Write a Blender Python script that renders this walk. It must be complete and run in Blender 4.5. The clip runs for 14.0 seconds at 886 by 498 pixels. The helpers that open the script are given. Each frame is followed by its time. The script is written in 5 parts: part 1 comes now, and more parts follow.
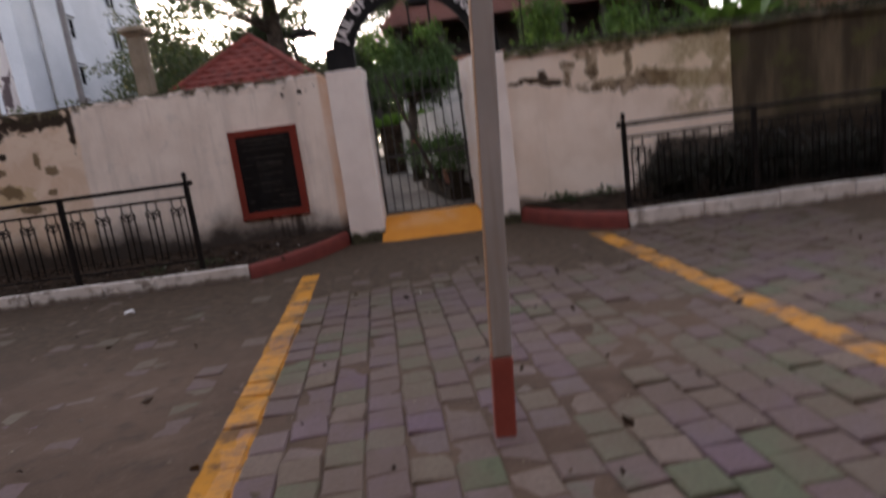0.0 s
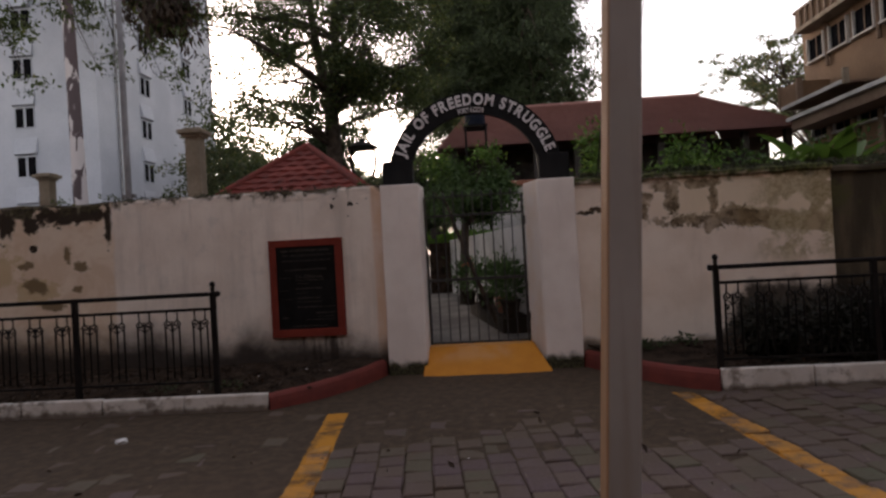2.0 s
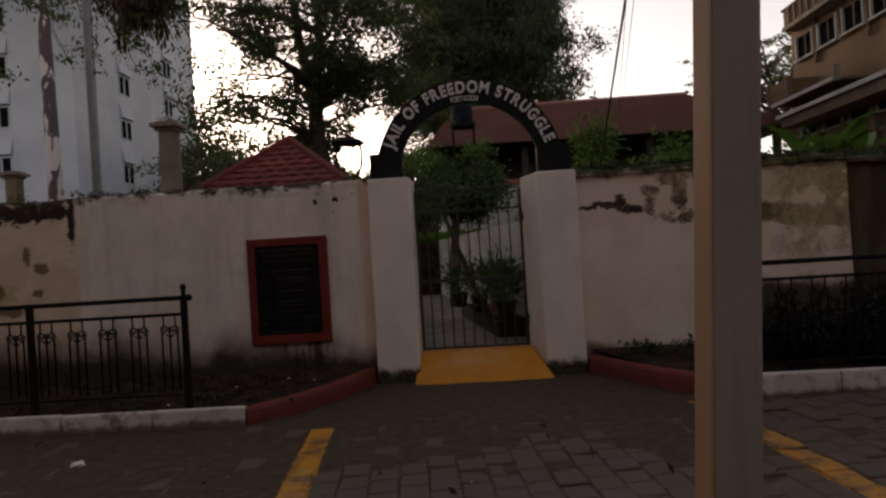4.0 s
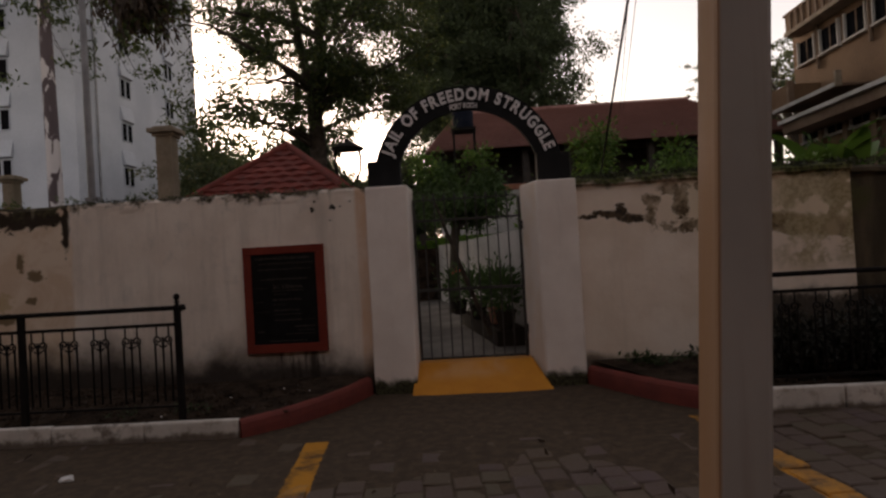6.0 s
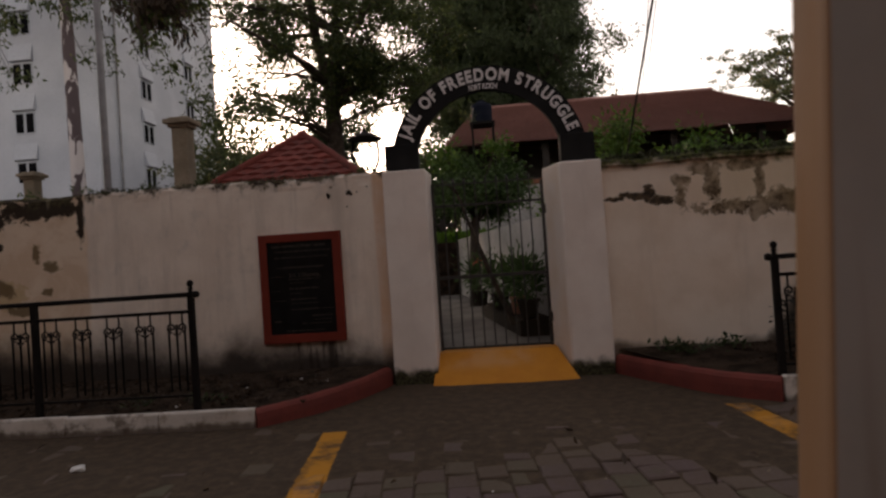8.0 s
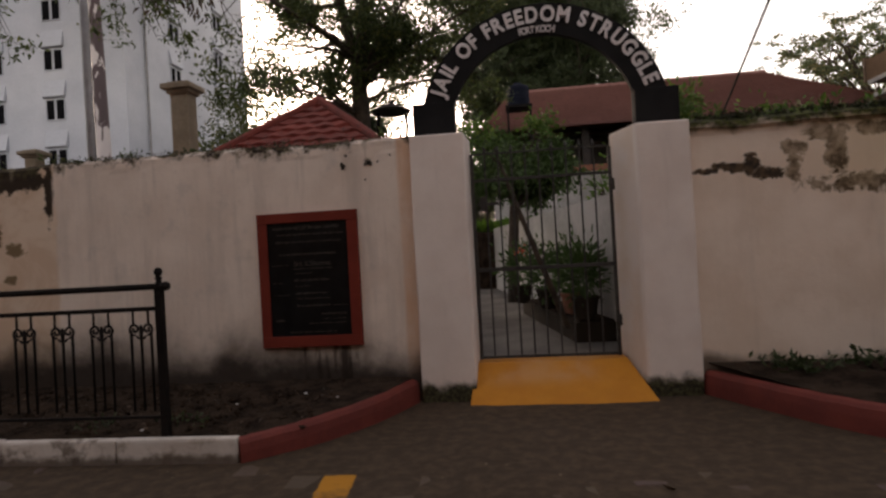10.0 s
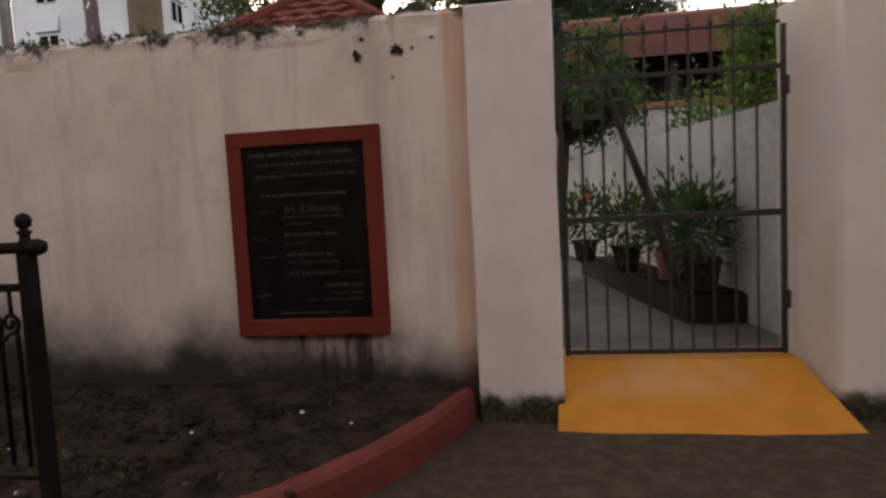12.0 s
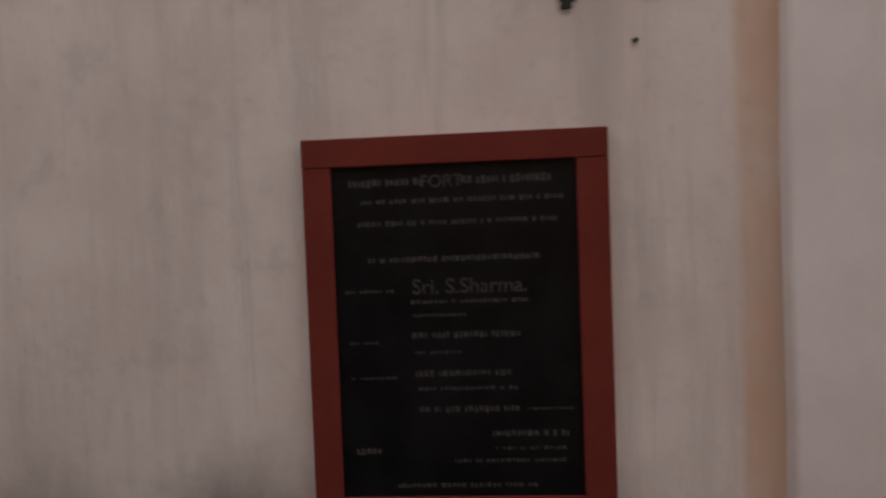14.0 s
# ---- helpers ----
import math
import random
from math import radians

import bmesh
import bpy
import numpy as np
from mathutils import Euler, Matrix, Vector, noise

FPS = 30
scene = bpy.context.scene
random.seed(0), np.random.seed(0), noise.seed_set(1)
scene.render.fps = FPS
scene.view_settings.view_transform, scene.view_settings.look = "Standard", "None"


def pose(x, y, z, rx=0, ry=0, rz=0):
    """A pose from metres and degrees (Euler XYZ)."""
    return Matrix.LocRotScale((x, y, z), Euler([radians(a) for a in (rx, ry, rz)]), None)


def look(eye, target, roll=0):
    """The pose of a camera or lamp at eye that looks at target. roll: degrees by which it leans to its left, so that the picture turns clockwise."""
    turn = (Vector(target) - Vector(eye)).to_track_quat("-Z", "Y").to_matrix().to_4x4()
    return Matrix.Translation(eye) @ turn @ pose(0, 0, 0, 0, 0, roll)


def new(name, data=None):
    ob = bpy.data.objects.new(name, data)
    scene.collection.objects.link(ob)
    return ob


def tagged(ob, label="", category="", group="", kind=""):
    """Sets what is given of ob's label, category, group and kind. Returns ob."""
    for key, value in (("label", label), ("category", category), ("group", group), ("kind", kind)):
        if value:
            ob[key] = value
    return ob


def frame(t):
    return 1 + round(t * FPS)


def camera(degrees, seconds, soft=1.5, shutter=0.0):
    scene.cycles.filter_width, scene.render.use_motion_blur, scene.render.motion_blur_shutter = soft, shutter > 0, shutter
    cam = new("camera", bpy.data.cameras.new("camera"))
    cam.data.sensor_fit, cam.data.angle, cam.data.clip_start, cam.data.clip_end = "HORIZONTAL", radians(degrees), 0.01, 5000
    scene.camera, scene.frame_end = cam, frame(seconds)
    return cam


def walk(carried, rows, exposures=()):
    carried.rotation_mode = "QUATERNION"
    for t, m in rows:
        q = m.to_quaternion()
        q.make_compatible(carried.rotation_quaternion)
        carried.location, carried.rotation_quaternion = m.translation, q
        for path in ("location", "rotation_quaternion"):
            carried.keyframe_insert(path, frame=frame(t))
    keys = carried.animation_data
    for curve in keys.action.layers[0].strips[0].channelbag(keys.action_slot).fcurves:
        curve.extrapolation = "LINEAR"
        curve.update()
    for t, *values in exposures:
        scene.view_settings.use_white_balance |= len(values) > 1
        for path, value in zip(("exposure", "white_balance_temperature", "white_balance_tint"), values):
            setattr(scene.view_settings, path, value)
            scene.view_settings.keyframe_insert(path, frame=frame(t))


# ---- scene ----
cam = camera(71.5, 14.0, soft=2.5, shutter=0.5)
PATH = [
    (0, (0.417, -0.196, 1.329), (0.387, 1.768, 0.954), -7.7),
    (0.2, (0.448, -0.252, 1.363), (0.408, 1.734, 1.127), -4.7),
    (0.5, (0.447, -0.095, 1.395), (0.332, 1.898, 1.271), -4.3),
    (0.8, (0.395, -0.009, 1.38), (0.322, 1.988, 1.296), -3.6),
    (1, (0.364, 0.1, 1.407), (0.273, 2.098, 1.391), -3.7),
    (1.2, (0.33, 0.21, 1.362), (0.221, 2.207, 1.362), -4.1),
    (1.5, (0.285, 0.395, 1.368), (0.159, 2.39, 1.315), -4.2),
    (2, (0.265, 0.694, 1.414), (0.141, 2.69, 1.425), -3.2),
    (2.5, (0.196, 1.012, 1.415), (0.129, 3.011, 1.428), -3.4),
    (5, (0.157, 1.207, 1.368), (0.073, 3.205, 1.384), -3.6),
    (5.5, (0.192, 1.227, 1.424), (0.123, 3.226, 1.447), -3.3),
    (6, (0.187, 1.273, 1.447), (0.107, 3.271, 1.471), -3.3),
    (6.5, (0.181, 1.25, 1.41), (0.116, 3.248, 1.455), -3.1),
    (7, (0.194, 1.291, 1.399), (0.092, 3.288, 1.416), -3.0),
    (7.2, (0.218, 1.302, 1.382), (0.097, 3.298, 1.405), -3.4),
    (9.3, (0.037, 2.295, 1.252), (-0.162, 4.284, 1.277), -3.4),
    (9.5, (0.036, 2.456, 1.298), (-0.208, 4.441, 1.303), -3.7),
    (10, (-0.028, 2.77, 1.261), (-0.27, 4.756, 1.268), -3.2),
    (10.2, (-0.076, 2.947, 1.262), (-0.324, 4.931, 1.256), -2.5),
    (10.5, (-0.119, 3.236, 1.275), (-0.383, 5.217, 1.216), -2.9),
    (10.8, (-0.175, 3.497, 1.27), (-0.457, 5.476, 1.204), -3.0),
    (11, (-0.165, 3.684, 1.289), (-0.504, 5.654, 1.235), -2.9),
    (11.5, (-0.409, 4.151, 1.245), (-0.76, 6.117, 1.131), -3.1),
    (11.7, (-0.454, 4.331, 1.245), (-0.792, 6.3, 1.153), -1.7),
    (12, (-0.57, 4.563, 1.226), (-0.858, 6.536, 1.07), -2.9),
    (12.3, (-0.731, 4.858, 1.262), (-1.061, 6.831, 1.231), -2.7),
    (12.5, (-0.869, 5.051, 1.297), (-1.299, 7.001, 1.181), -4.6),
    (12.8, (-1.13, 5.252, 1.299), (-1.468, 7.222, 1.219), -3.3),
    (13, (-1.24, 5.399, 1.318), (-1.507, 7.38, 1.259), -2.8),
    (13.2, (-1.296, 5.543, 1.335), (-1.528, 7.529, 1.322), -2.9),
    (13.4, (-1.403, 5.684, 1.327), (-1.616, 7.673, 1.31), -3.1),
    (13.5, (-1.47, 5.77, 1.32), (-1.656, 7.761, 1.348), -2.3),
    (13.7, (-1.53, 5.931, 1.326), (-1.753, 7.918, 1.331), -4.5),
    (14, (-1.732, 6.084, 1.389), (-1.867, 8.078, 1.324), -2.1),
]
EXPOSURES = [(t, stops + 0.33, kelvin + 150, 23 if t < 11 else 19) for t, stops, kelvin in ((0, 1.92, 6800), (0.5, 2.0, 6900), (1.0, 1.95, 6900), (1.5, 1.55, 6950), (2.0, 1.15, 7150), (2.5, 0.8, 7400), (5, 0.4, 7750), (6.0, 0.53, 7900), (7.2, 0.65, 7950), (9.5, 1.17, 8000), (10.5, 1.36, 7850), (11.2, 1.5, 7700), (12, 1.85, 7600), (12.4, 1.93, 7400), (13.2, 1.93, 7250), (14, 1.88, 7150))]
walk(cam, [(t, look(eye, target, roll)) for t, eye, target, roll in PATH], EXPOSURES)

# ---- light ----
SUN_ELEV, SUN_AZ = radians(10.0), radians(-20.0)  # low in the west, beyond the wall
world = bpy.data.worlds.new("dusk_sky")
scene.world = world
world.use_nodes = True
wn = world.node_tree
wn.nodes.clear()
sky = wn.nodes.new("ShaderNodeTexSky")
sky.sky_type = "NISHITA"
sky.sun_disc = False
sky.sun_elevation = SUN_ELEV
sky.sun_rotation = SUN_AZ
sky.air_density, sky.dust_density, sky.ozone_density = 1.0, 0.85, 1.0
bg = wn.nodes.new("ShaderNodeBackground")
bg.inputs[1].default_value = 0.15
wo = wn.nodes.new("ShaderNodeOutputWorld")
haze = wn.nodes.new("ShaderNodeHueSaturation")  # thin high cloud takes the colour out of the sky
haze.inputs["Saturation"].default_value = 0.42
wn.links.new(sky.outputs[0], haze.inputs["Color"])
wn.links.new(haze.outputs[0], bg.inputs[0])
wn.links.new(bg.outputs[0], wo.inputs[0])

sun_data = bpy.data.lights.new("sun", "SUN")
sun_data.energy, sun_data.angle, sun_data.color = 0.7, radians(14), (1.0, 0.88, 0.74)
sun = new("sun", sun_data)
sun_dir = Vector((math.sin(SUN_AZ) * math.cos(SUN_ELEV), math.cos(SUN_AZ) * math.cos(SUN_ELEV), math.sin(SUN_ELEV)))
sun.matrix_world = look(sun_dir * 60, (0, 0, 0))


# ---- materials ----
class Nodes:
    """A small writer of shader nodes."""

    def __init__(self, name):
        self.mat = bpy.data.materials.new(name)
        self.mat.use_nodes = True
        self.tree = self.mat.node_tree
        self.tree.nodes.clear()
        self.out = self.tree.nodes.new("ShaderNodeOutputMaterial")
        self.pos = self.tree.nodes.new("ShaderNodeTexCoord").outputs["Object"]
        self.world_pos = self.tree.nodes.new("ShaderNodeNewGeometry").outputs["Position"]

    def put(self, socket, value):
        if isinstance(value, bpy.types.NodeSocket):
            self.tree.links.new(value, socket)
        elif isinstance(value, (tuple, list)) and len(value) == 3 and socket.type == "RGBA":
            socket.default_value = (*value, 1)
        else:
            socket.default_value = value

    def scaled(self, vec, scale):
        n = self.tree.nodes.new("ShaderNodeMapping")
        self.put(n.inputs["Vector"], vec)
        n.inputs["Scale"].default_value = scale
        return n.outputs[0]

    def noise(self, scale, detail=4.0, rough=0.55, vec=None, warp=0.0):
        n = self.tree.nodes.new("ShaderNodeTexNoise")
        self.put(n.inputs["Vector"], self.pos if vec is None else vec)
        n.inputs["Scale"].default_value, n.inputs["Detail"].default_value = scale, detail
        n.inputs["Roughness"].default_value, n.inputs["Distortion"].default_value = rough, warp
        return n.outputs["Fac"]

    def voronoi(self, scale, vec=None):
        n = self.tree.nodes.new("ShaderNodeTexVoronoi")
        self.put(n.inputs["Vector"], self.pos if vec is None else vec)
        n.inputs["Scale"].default_value = scale
        return n.outputs["Distance"]

    def math(self, op, a, b=0.0):
        n = self.tree.nodes.new("ShaderNodeMath")
        n.operation = op
        self.put(n.inputs[0], a)
        self.put(n.inputs[1], b)
        return n.outputs[0]

    def step(self, value, low, high):
        n = self.tree.nodes.new("ShaderNodeMapRange")
        n.interpolation_type = "SMOOTHSTEP"
        self.put(n.inputs["Value"], value)
        n.inputs["From Min"].default_value, n.inputs["From Max"].default_value = low, high
        return n.outputs[0]

    def blob(self, x, z, spot, ragged=0.9, scale=7.0):
        """A ragged patch on a wall: spot is its middle and its half sizes along and up."""
        cx, cz, rx, rz = spot
        dx = self.math("POWER", self.math("ABSOLUTE", self.math("DIVIDE", self.add(x, -cx), rx)), 2.0)
        dz = self.math("POWER", self.math("ABSOLUTE", self.math("DIVIDE", self.add(z, -cz), rz)), 2.0)
        d = self.add(self.math("SQRT", self.add(dx, dz)), self.both(self.add(self.noise(scale, 7, 0.72, warp=0.5), -0.5), ragged * 6))
        return self.math("SUBTRACT", 1.0, self.step(d, 0.75, 1.1))

    def blobs(self, x, z, spots, ragged=0.9, scale=7.0):
        out = None
        for spot in spots:
            b = self.blob(x, z, spot, ragged, scale)
            out = b if out is None else self.math("MAXIMUM", out, b)
        return out

    def both(self, a, b):
        return self.math("MULTIPLY", a, b)

    def add(self, a, b):
        return self.math("ADD", a, b)

    def axes(self, vec=None):
        n = self.tree.nodes.new("ShaderNodeSeparateXYZ")
        self.put(n.inputs[0], self.pos if vec is None else vec)
        return n.outputs

    def mix(self, fac, a, b):
        n = self.tree.nodes.new("ShaderNodeMix")
        n.data_type = "RGBA"
        self.put(n.inputs[0], fac)
        self.put(n.inputs[6], a)
        self.put(n.inputs[7], b)
        return n.outputs[2]

    def by_object(self):
        return self.tree.nodes.new("ShaderNodeObjectInfo").outputs["Random"]

    def by_island(self):
        return self.tree.nodes.new("ShaderNodeNewGeometry").outputs["Random Per Island"]

    def ramp(self, fac, stops):
        n = self.tree.nodes.new("ShaderNodeValToRGB")
        el = n.color_ramp.elements
        while len(el) < len(stops):
            el.new(0.5)
        for e, (p, c) in zip(el, stops):
            e.position, e.color = p, (*c, 1)
        self.put(n.inputs[0], fac)
        return n.outputs[0]

    def surface(self, colour, rough=0.8, metal=0.0, height=None, bump=0.3, depth=0.01, through_light=0.0, spec=0.5):
        p = self.tree.nodes.new("ShaderNodeBsdfPrincipled")
        self.put(p.inputs["Base Color"], colour)
        self.put(p.inputs["Roughness"], rough)
        p.inputs["Metallic"].default_value = metal
        p.inputs["Specular IOR Level"].default_value = spec
        if height is not None:
            b = self.tree.nodes.new("ShaderNodeBump")
            b.inputs["Strength"].default_value, b.inputs["Distance"].default_value = bump, depth
            self.put(b.inputs["Height"], height)
            self.tree.links.new(b.outputs[0], p.inputs["Normal"])
        last = p.outputs[0]
        if through_light:
            t = self.tree.nodes.new("ShaderNodeBsdfTranslucent")
            self.put(t.inputs[0], colour)
            m = self.tree.nodes.new("ShaderNodeMixShader")
            m.inputs[0].default_value = through_light
            self.tree.links.new(p.outputs[0], m.inputs[1])
            self.tree.links.new(t.outputs[0], m.inputs[2])
            last = m.outputs[0]
        self.tree.links.new(last, self.out.inputs[0])
        return self.mat


def plain(name, a, b, scale=6.0, rough=0.7, metal=0.0, bump=0.25, depth=0.006, fine=60.0, spec=0.5):
    """A surface of two near tones with fine grain."""
    n = Nodes(name)
    big = n.noise(scale, 5)
    small = n.noise(fine, 3)
    tone = n.mix(n.step(n.add(n.both(big, 0.75), n.both(small, 0.25)), 0.35, 0.65), a, b)
    return n.surface(tone, rough, metal, n.add(big, n.both(small, 0.4)), bump, depth, spec=spec)


def leaf_material(name, dark, light, third=None, glow=0.3):
    n = Nodes(name)
    r = n.by_island()
    tone = n.mix(r, dark, light)
    if third:
        tone = n.mix(n.step(r, 0.86, 0.9), tone, third)
    tone = n.mix(n.step(n.noise(0.8, 2), 0.4, 0.62), tone, n.mix(0.45, tone, dark))
    return n.surface(tone, 0.55, 0, None, through_light=glow, spec=0.35)


def plaster_left():
    n = Nodes("painted_plaster")
    x, y, z = n.axes()
    wob = n.noise(2.2, 6, 0.6)
    fine = n.noise(26, 4)
    streak = n.noise(3.2, 5, 0.6, n.scaled(n.pos, (1, 1, 0.13)))
    base = n.mix(n.step(wob, 0.3, 0.7), (0.675, 0.568, 0.488), (0.77, 0.668, 0.585))
    base = n.mix(n.both(n.step(streak, 0.5, 0.72), 0.46), base, (0.44, 0.375, 0.325))
    base = n.mix(n.both(n.step(fine, 0.55, 0.8), 0.25), base, (0.5, 0.40, 0.36))
    run2 = n.noise(9, 5, 0.65, n.scaled(n.pos, (1, 1, 0.07)))
    base = n.mix(n.both(n.step(run2, 0.5, 0.68), n.both(n.step(wob, 0.3, 0.6), 0.32)), base, (0.42, 0.365, 0.325))
    # blue-grey blotches
    base = n.mix(n.both(n.step(n.noise(4.5, 4, 0.6), 0.54, 0.74), 0.34), base, (0.43, 0.39, 0.36))
    # orange rust wash beside the gate pillar
    edge = n.add(x, n.both(n.add(wob, -0.5), 0.05))
    strip = n.both(n.step(edge, -1.02, -0.985), 1.0)
    base = n.mix(n.both(strip, n.add(0.16, n.both(n.step(n.noise(2.5, 5, 0.6, n.scaled(n.pos, (1, 1, 0.5))), 0.35, 0.65), 0.5))), base, (0.64, 0.36, 0.20))
    # older cream coat, stained and flaked
    old_edge = n.add(x, n.both(n.add(n.noise(3.0, 5, 0.65), -0.5), 0.14))
    old = n.math("SUBTRACT", 1.0, n.step(old_edge, -4.22, -4.17))
    coat = n.mix(n.step(n.noise(2.4, 6, 0.65, warp=0.6), 0.42, 0.62), (0.62, 0.46, 0.34), (0.70, 0.56, 0.44))
    coat = n.mix(n.both(n.blobs(x, z, ((-5.75, 1.45, 0.36, 0.3), (-5.2, 1.2, 0.3, 0.16)), 0.5, 4), 0.75), coat, (0.48, 0.345, 0.19))
    flaked = n.blobs(x, z, ((-4.61, 1.49, 0.1, 0.07), (-4.76, 1.61, 0.05, 0.11), (-5.22, 1.28, 0.17, 0.1), (-4.96, 1.02, 0.15, 0.06), (-5.3, 1.53, 0.1, 0.05), (-4.65, 1.22, 0.07, 0.04)), 0.55)
    coat = n.mix(n.both(flaked, 0.9), coat, (0.15, 0.10, 0.05))
    scab = n.blobs(x, z, ((-5.54, 2.04, 0.13, 0.2), (-5.22, 2.03, 0.1, 0.14), (-5.19, 1.73, 0.05, 0.05), (-5.8, 1.95, 0.15, 0.1), (-4.72, 2.12, 0.5, 0.13), (-4.24, 2.0, 0.05, 0.3)), 0.5)
    coat = n.mix(n.both(scab, 0.98), coat, (0.022, 0.0135, 0.008))
    further = n.both(n.math("SUBTRACT", 1.0, n.step(x, -6.2, -5.8)), n.step(n.noise(4.2, 6, 0.6, warp=0.4), 0.56, 0.6))
    coat = n.mix(further, coat, (0.15, 0.11, 0.06))
    base = n.mix(old, base, coat)
    # moss and black crust along the top
    up = n.add(z, n.both(n.add(n.noise(5.5, 6, 0.7), -0.5), 0.5))
    up = n.add(up, n.both(old, n.both(n.add(n.noise(2.6, 5, 0.7, warp=0.5), -0.42), 0.6)))
    crust = n.step(up, 2.17, 2.25)
    base = n.mix(crust, base, n.mix(n.step(fine, 0.4, 0.6), (0.026, 0.018, 0.012), (0.06, 0.05, 0.024)))
    drip = n.both(n.step(n.add(n.noise(9, 4, 0.6, n.scaled(n.pos, (1, 1, 0.1))), n.both(n.add(z, -2.0), 0.5)), 0.66, 0.76), 0.6)
    base = n.mix(drip, base, (0.2, 0.17, 0.12))
    # grey run-off below the plaque
    run = n.noise(11, 5, 0.6, n.scaled(n.pos, (1, 1, 0.12)))
    under = n.both(n.both(n.step(x, -2.02, -1.9), n.math("SUBTRACT", 1.0, n.step(x, -1.42, -1.34))), n.math("SUBTRACT", 1.0, n.step(z, 0.49, 0.52)))
    base = n.mix(n.both(under, n.step(run, 0.42, 0.56)), base, (0.12, 0.095, 0.08))
    # black mould climbing out of the soil, in lobes
    lobe = n.add(n.noise(1.4, 5, 0.62), n.both(n.noise(7, 4), 0.25))
    near = n.math("SUBTRACT", 1.0, n.step(n.math("ABSOLUTE", n.add(x, 1.95)), 0.5, 1.5))
    low = n.add(n.math("SUBTRACT", z, n.both(lobe, 0.62)), n.both(near, -0.22))
    left_more = n.math("SUBTRACT", 1.0, n.step(x, -3.4, -2.7))
    low = n.add(low, n.both(left_more, -0.3))
    mould = n.math("SUBTRACT", 1.0, n.step(low, -0.34, 0.16))
    base = n.mix(n.both(mould, 0.97), base, n.mix(fine, (0.010, 0.007, 0.0055), (0.034, 0.024, 0.018)))
    return n.surface(base, 0.9, 0, n.add(n.both(wob, 0.7), n.both(fine, 0.35)), 0.35, 0.012, spec=0.25)


def plaster_right():
    n = Nodes("stained_plaster")
    x, y, z = n.axes()
    wob = n.noise(2.0, 6, 0.6)
    fine = n.noise(26, 4)
    base = n.mix(n.step(wob, 0.3, 0.7), (0.69, 0.56, 0.455), (0.785, 0.665, 0.565))
    base = n.mix(n.both(n.step(n.noise(3.2, 5, 0.6, n.scaled(n.pos, (1, 1, 0.13))), 0.52, 0.74), 0.4), base, (0.48, 0.39, 0.32))
    # bare ochre render in the upper half: a solid band with flaked islands of paint above it
    flake = n.noise(2.6, 7, 0.6, warp=0.5)
    edge = n.add(n.add(z, n.both(x, 0.08)), n.both(n.add(n.noise(3.1, 6, 0.62), -0.5), 0.3))
    start = n.step(n.add(x, n.both(wob, 0.4)), 3.3, 3.45)
    band = n.both(n.step(edge, 1.745, 1.775), start)
    solid = n.both(band, n.math("SUBTRACT", 1.0, n.step(edge, 1.93, 2.0)))
    bare = n.math("MAXIMUM", n.both(solid, n.step(flake, 0.30, 0.36)), n.both(band, n.step(flake, 0.52, 0.56)))
    base = n.mix(n.both(n.both(n.step(edge, 1.745, 1.9), n.step(x, 2.0, 2.8)), 0.6), base, (0.66, 0.53, 0.36))
    ochre = n.mix(n.step(n.noise(6, 5), 0.35, 0.65), (0.20, 0.145, 0.08), (0.36, 0.27, 0.16))
    base = n.mix(n.both(bare, 0.92), base, ochre)
    base = n.mix(n.both(band, n.both(n.step(flake, 0.63, 0.66), 0.85)), base, (0.07, 0.052, 0.03))
    # the flaking reaches further down beside the old wall
    far = n.both(n.step(n.add(x, n.both(n.add(wob, -0.5), 0.8)), 3.25, 3.6), n.step(n.add(z, n.both(wob, 0.5)), 1.25, 1.5))
    base = n.mix(n.both(far, n.both(n.step(n.noise(3.3, 6, 0.6), 0.42, 0.52), 0.8)), base, n.mix(n.step(fine, 0.4, 0.6), (0.28, 0.22, 0.12), (0.42, 0.34, 0.21)))
    # a dark ragged tear beside the pillar, and bare patches above the band
    bare2 = n.blobs(x, z, ((2.17, 1.92, 0.11, 0.06), (2.15, 1.77, 0.06, 0.14), (2.36, 2.03, 0.14, 0.07), (2.48, 1.85, 0.1, 0.24), (2.72, 1.62, 0.48, 0.09), (2.9, 1.6, 0.24, 0.12), (2.82, 2.04, 0.26, 0.06), (2.93, 1.88, 0.06, 0.2), (3.2, 1.64, 0.3, 0.14)), 0.55, 6)
    mottle = n.step(n.noise(6, 6, 0.7), 0.34, 0.66)
    base = n.mix(n.both(bare2, n.add(0.6, n.both(mottle, 0.38))), base, n.mix(mottle, (0.22, 0.15, 0.078), (0.06, 0.038, 0.017)))
    tear = n.blobs(x, z, ((1.5, 1.775, 0.11, 0.03), (1.67, 1.80, 0.14, 0.045), (1.82, 1.815, 0.06, 0.08), (1.96, 1.73, 0.12, 0.05)), 0.6, 9)
    base = n.mix(n.both(tear, 0.97), base, n.mix(n.step(n.noise(16, 4), 0.4, 0.6), (0.016, 0.010, 0.006), (0.075, 0.047, 0.024)))
    # black mould that spreads out of the soil from the old wall
    top = n.add(z, n.both(n.add(n.noise(2.6, 6, 0.65), -0.5), 0.5))
    side = n.add(n.math("SUBTRACT", x, n.both(z, 0.28)), n.both(n.add(n.noise(4, 5, 0.65), -0.5), 0.5))
    mould = n.both(n.math("SUBTRACT", 1.0, n.step(top, 0.78, 0.96)), n.step(side, 2.86, 3.02))
    base = n.mix(n.both(mould, 0.95), base, n.mix(fine, (0.014, 0.010, 0.007), (0.04, 0.03, 0.02)))
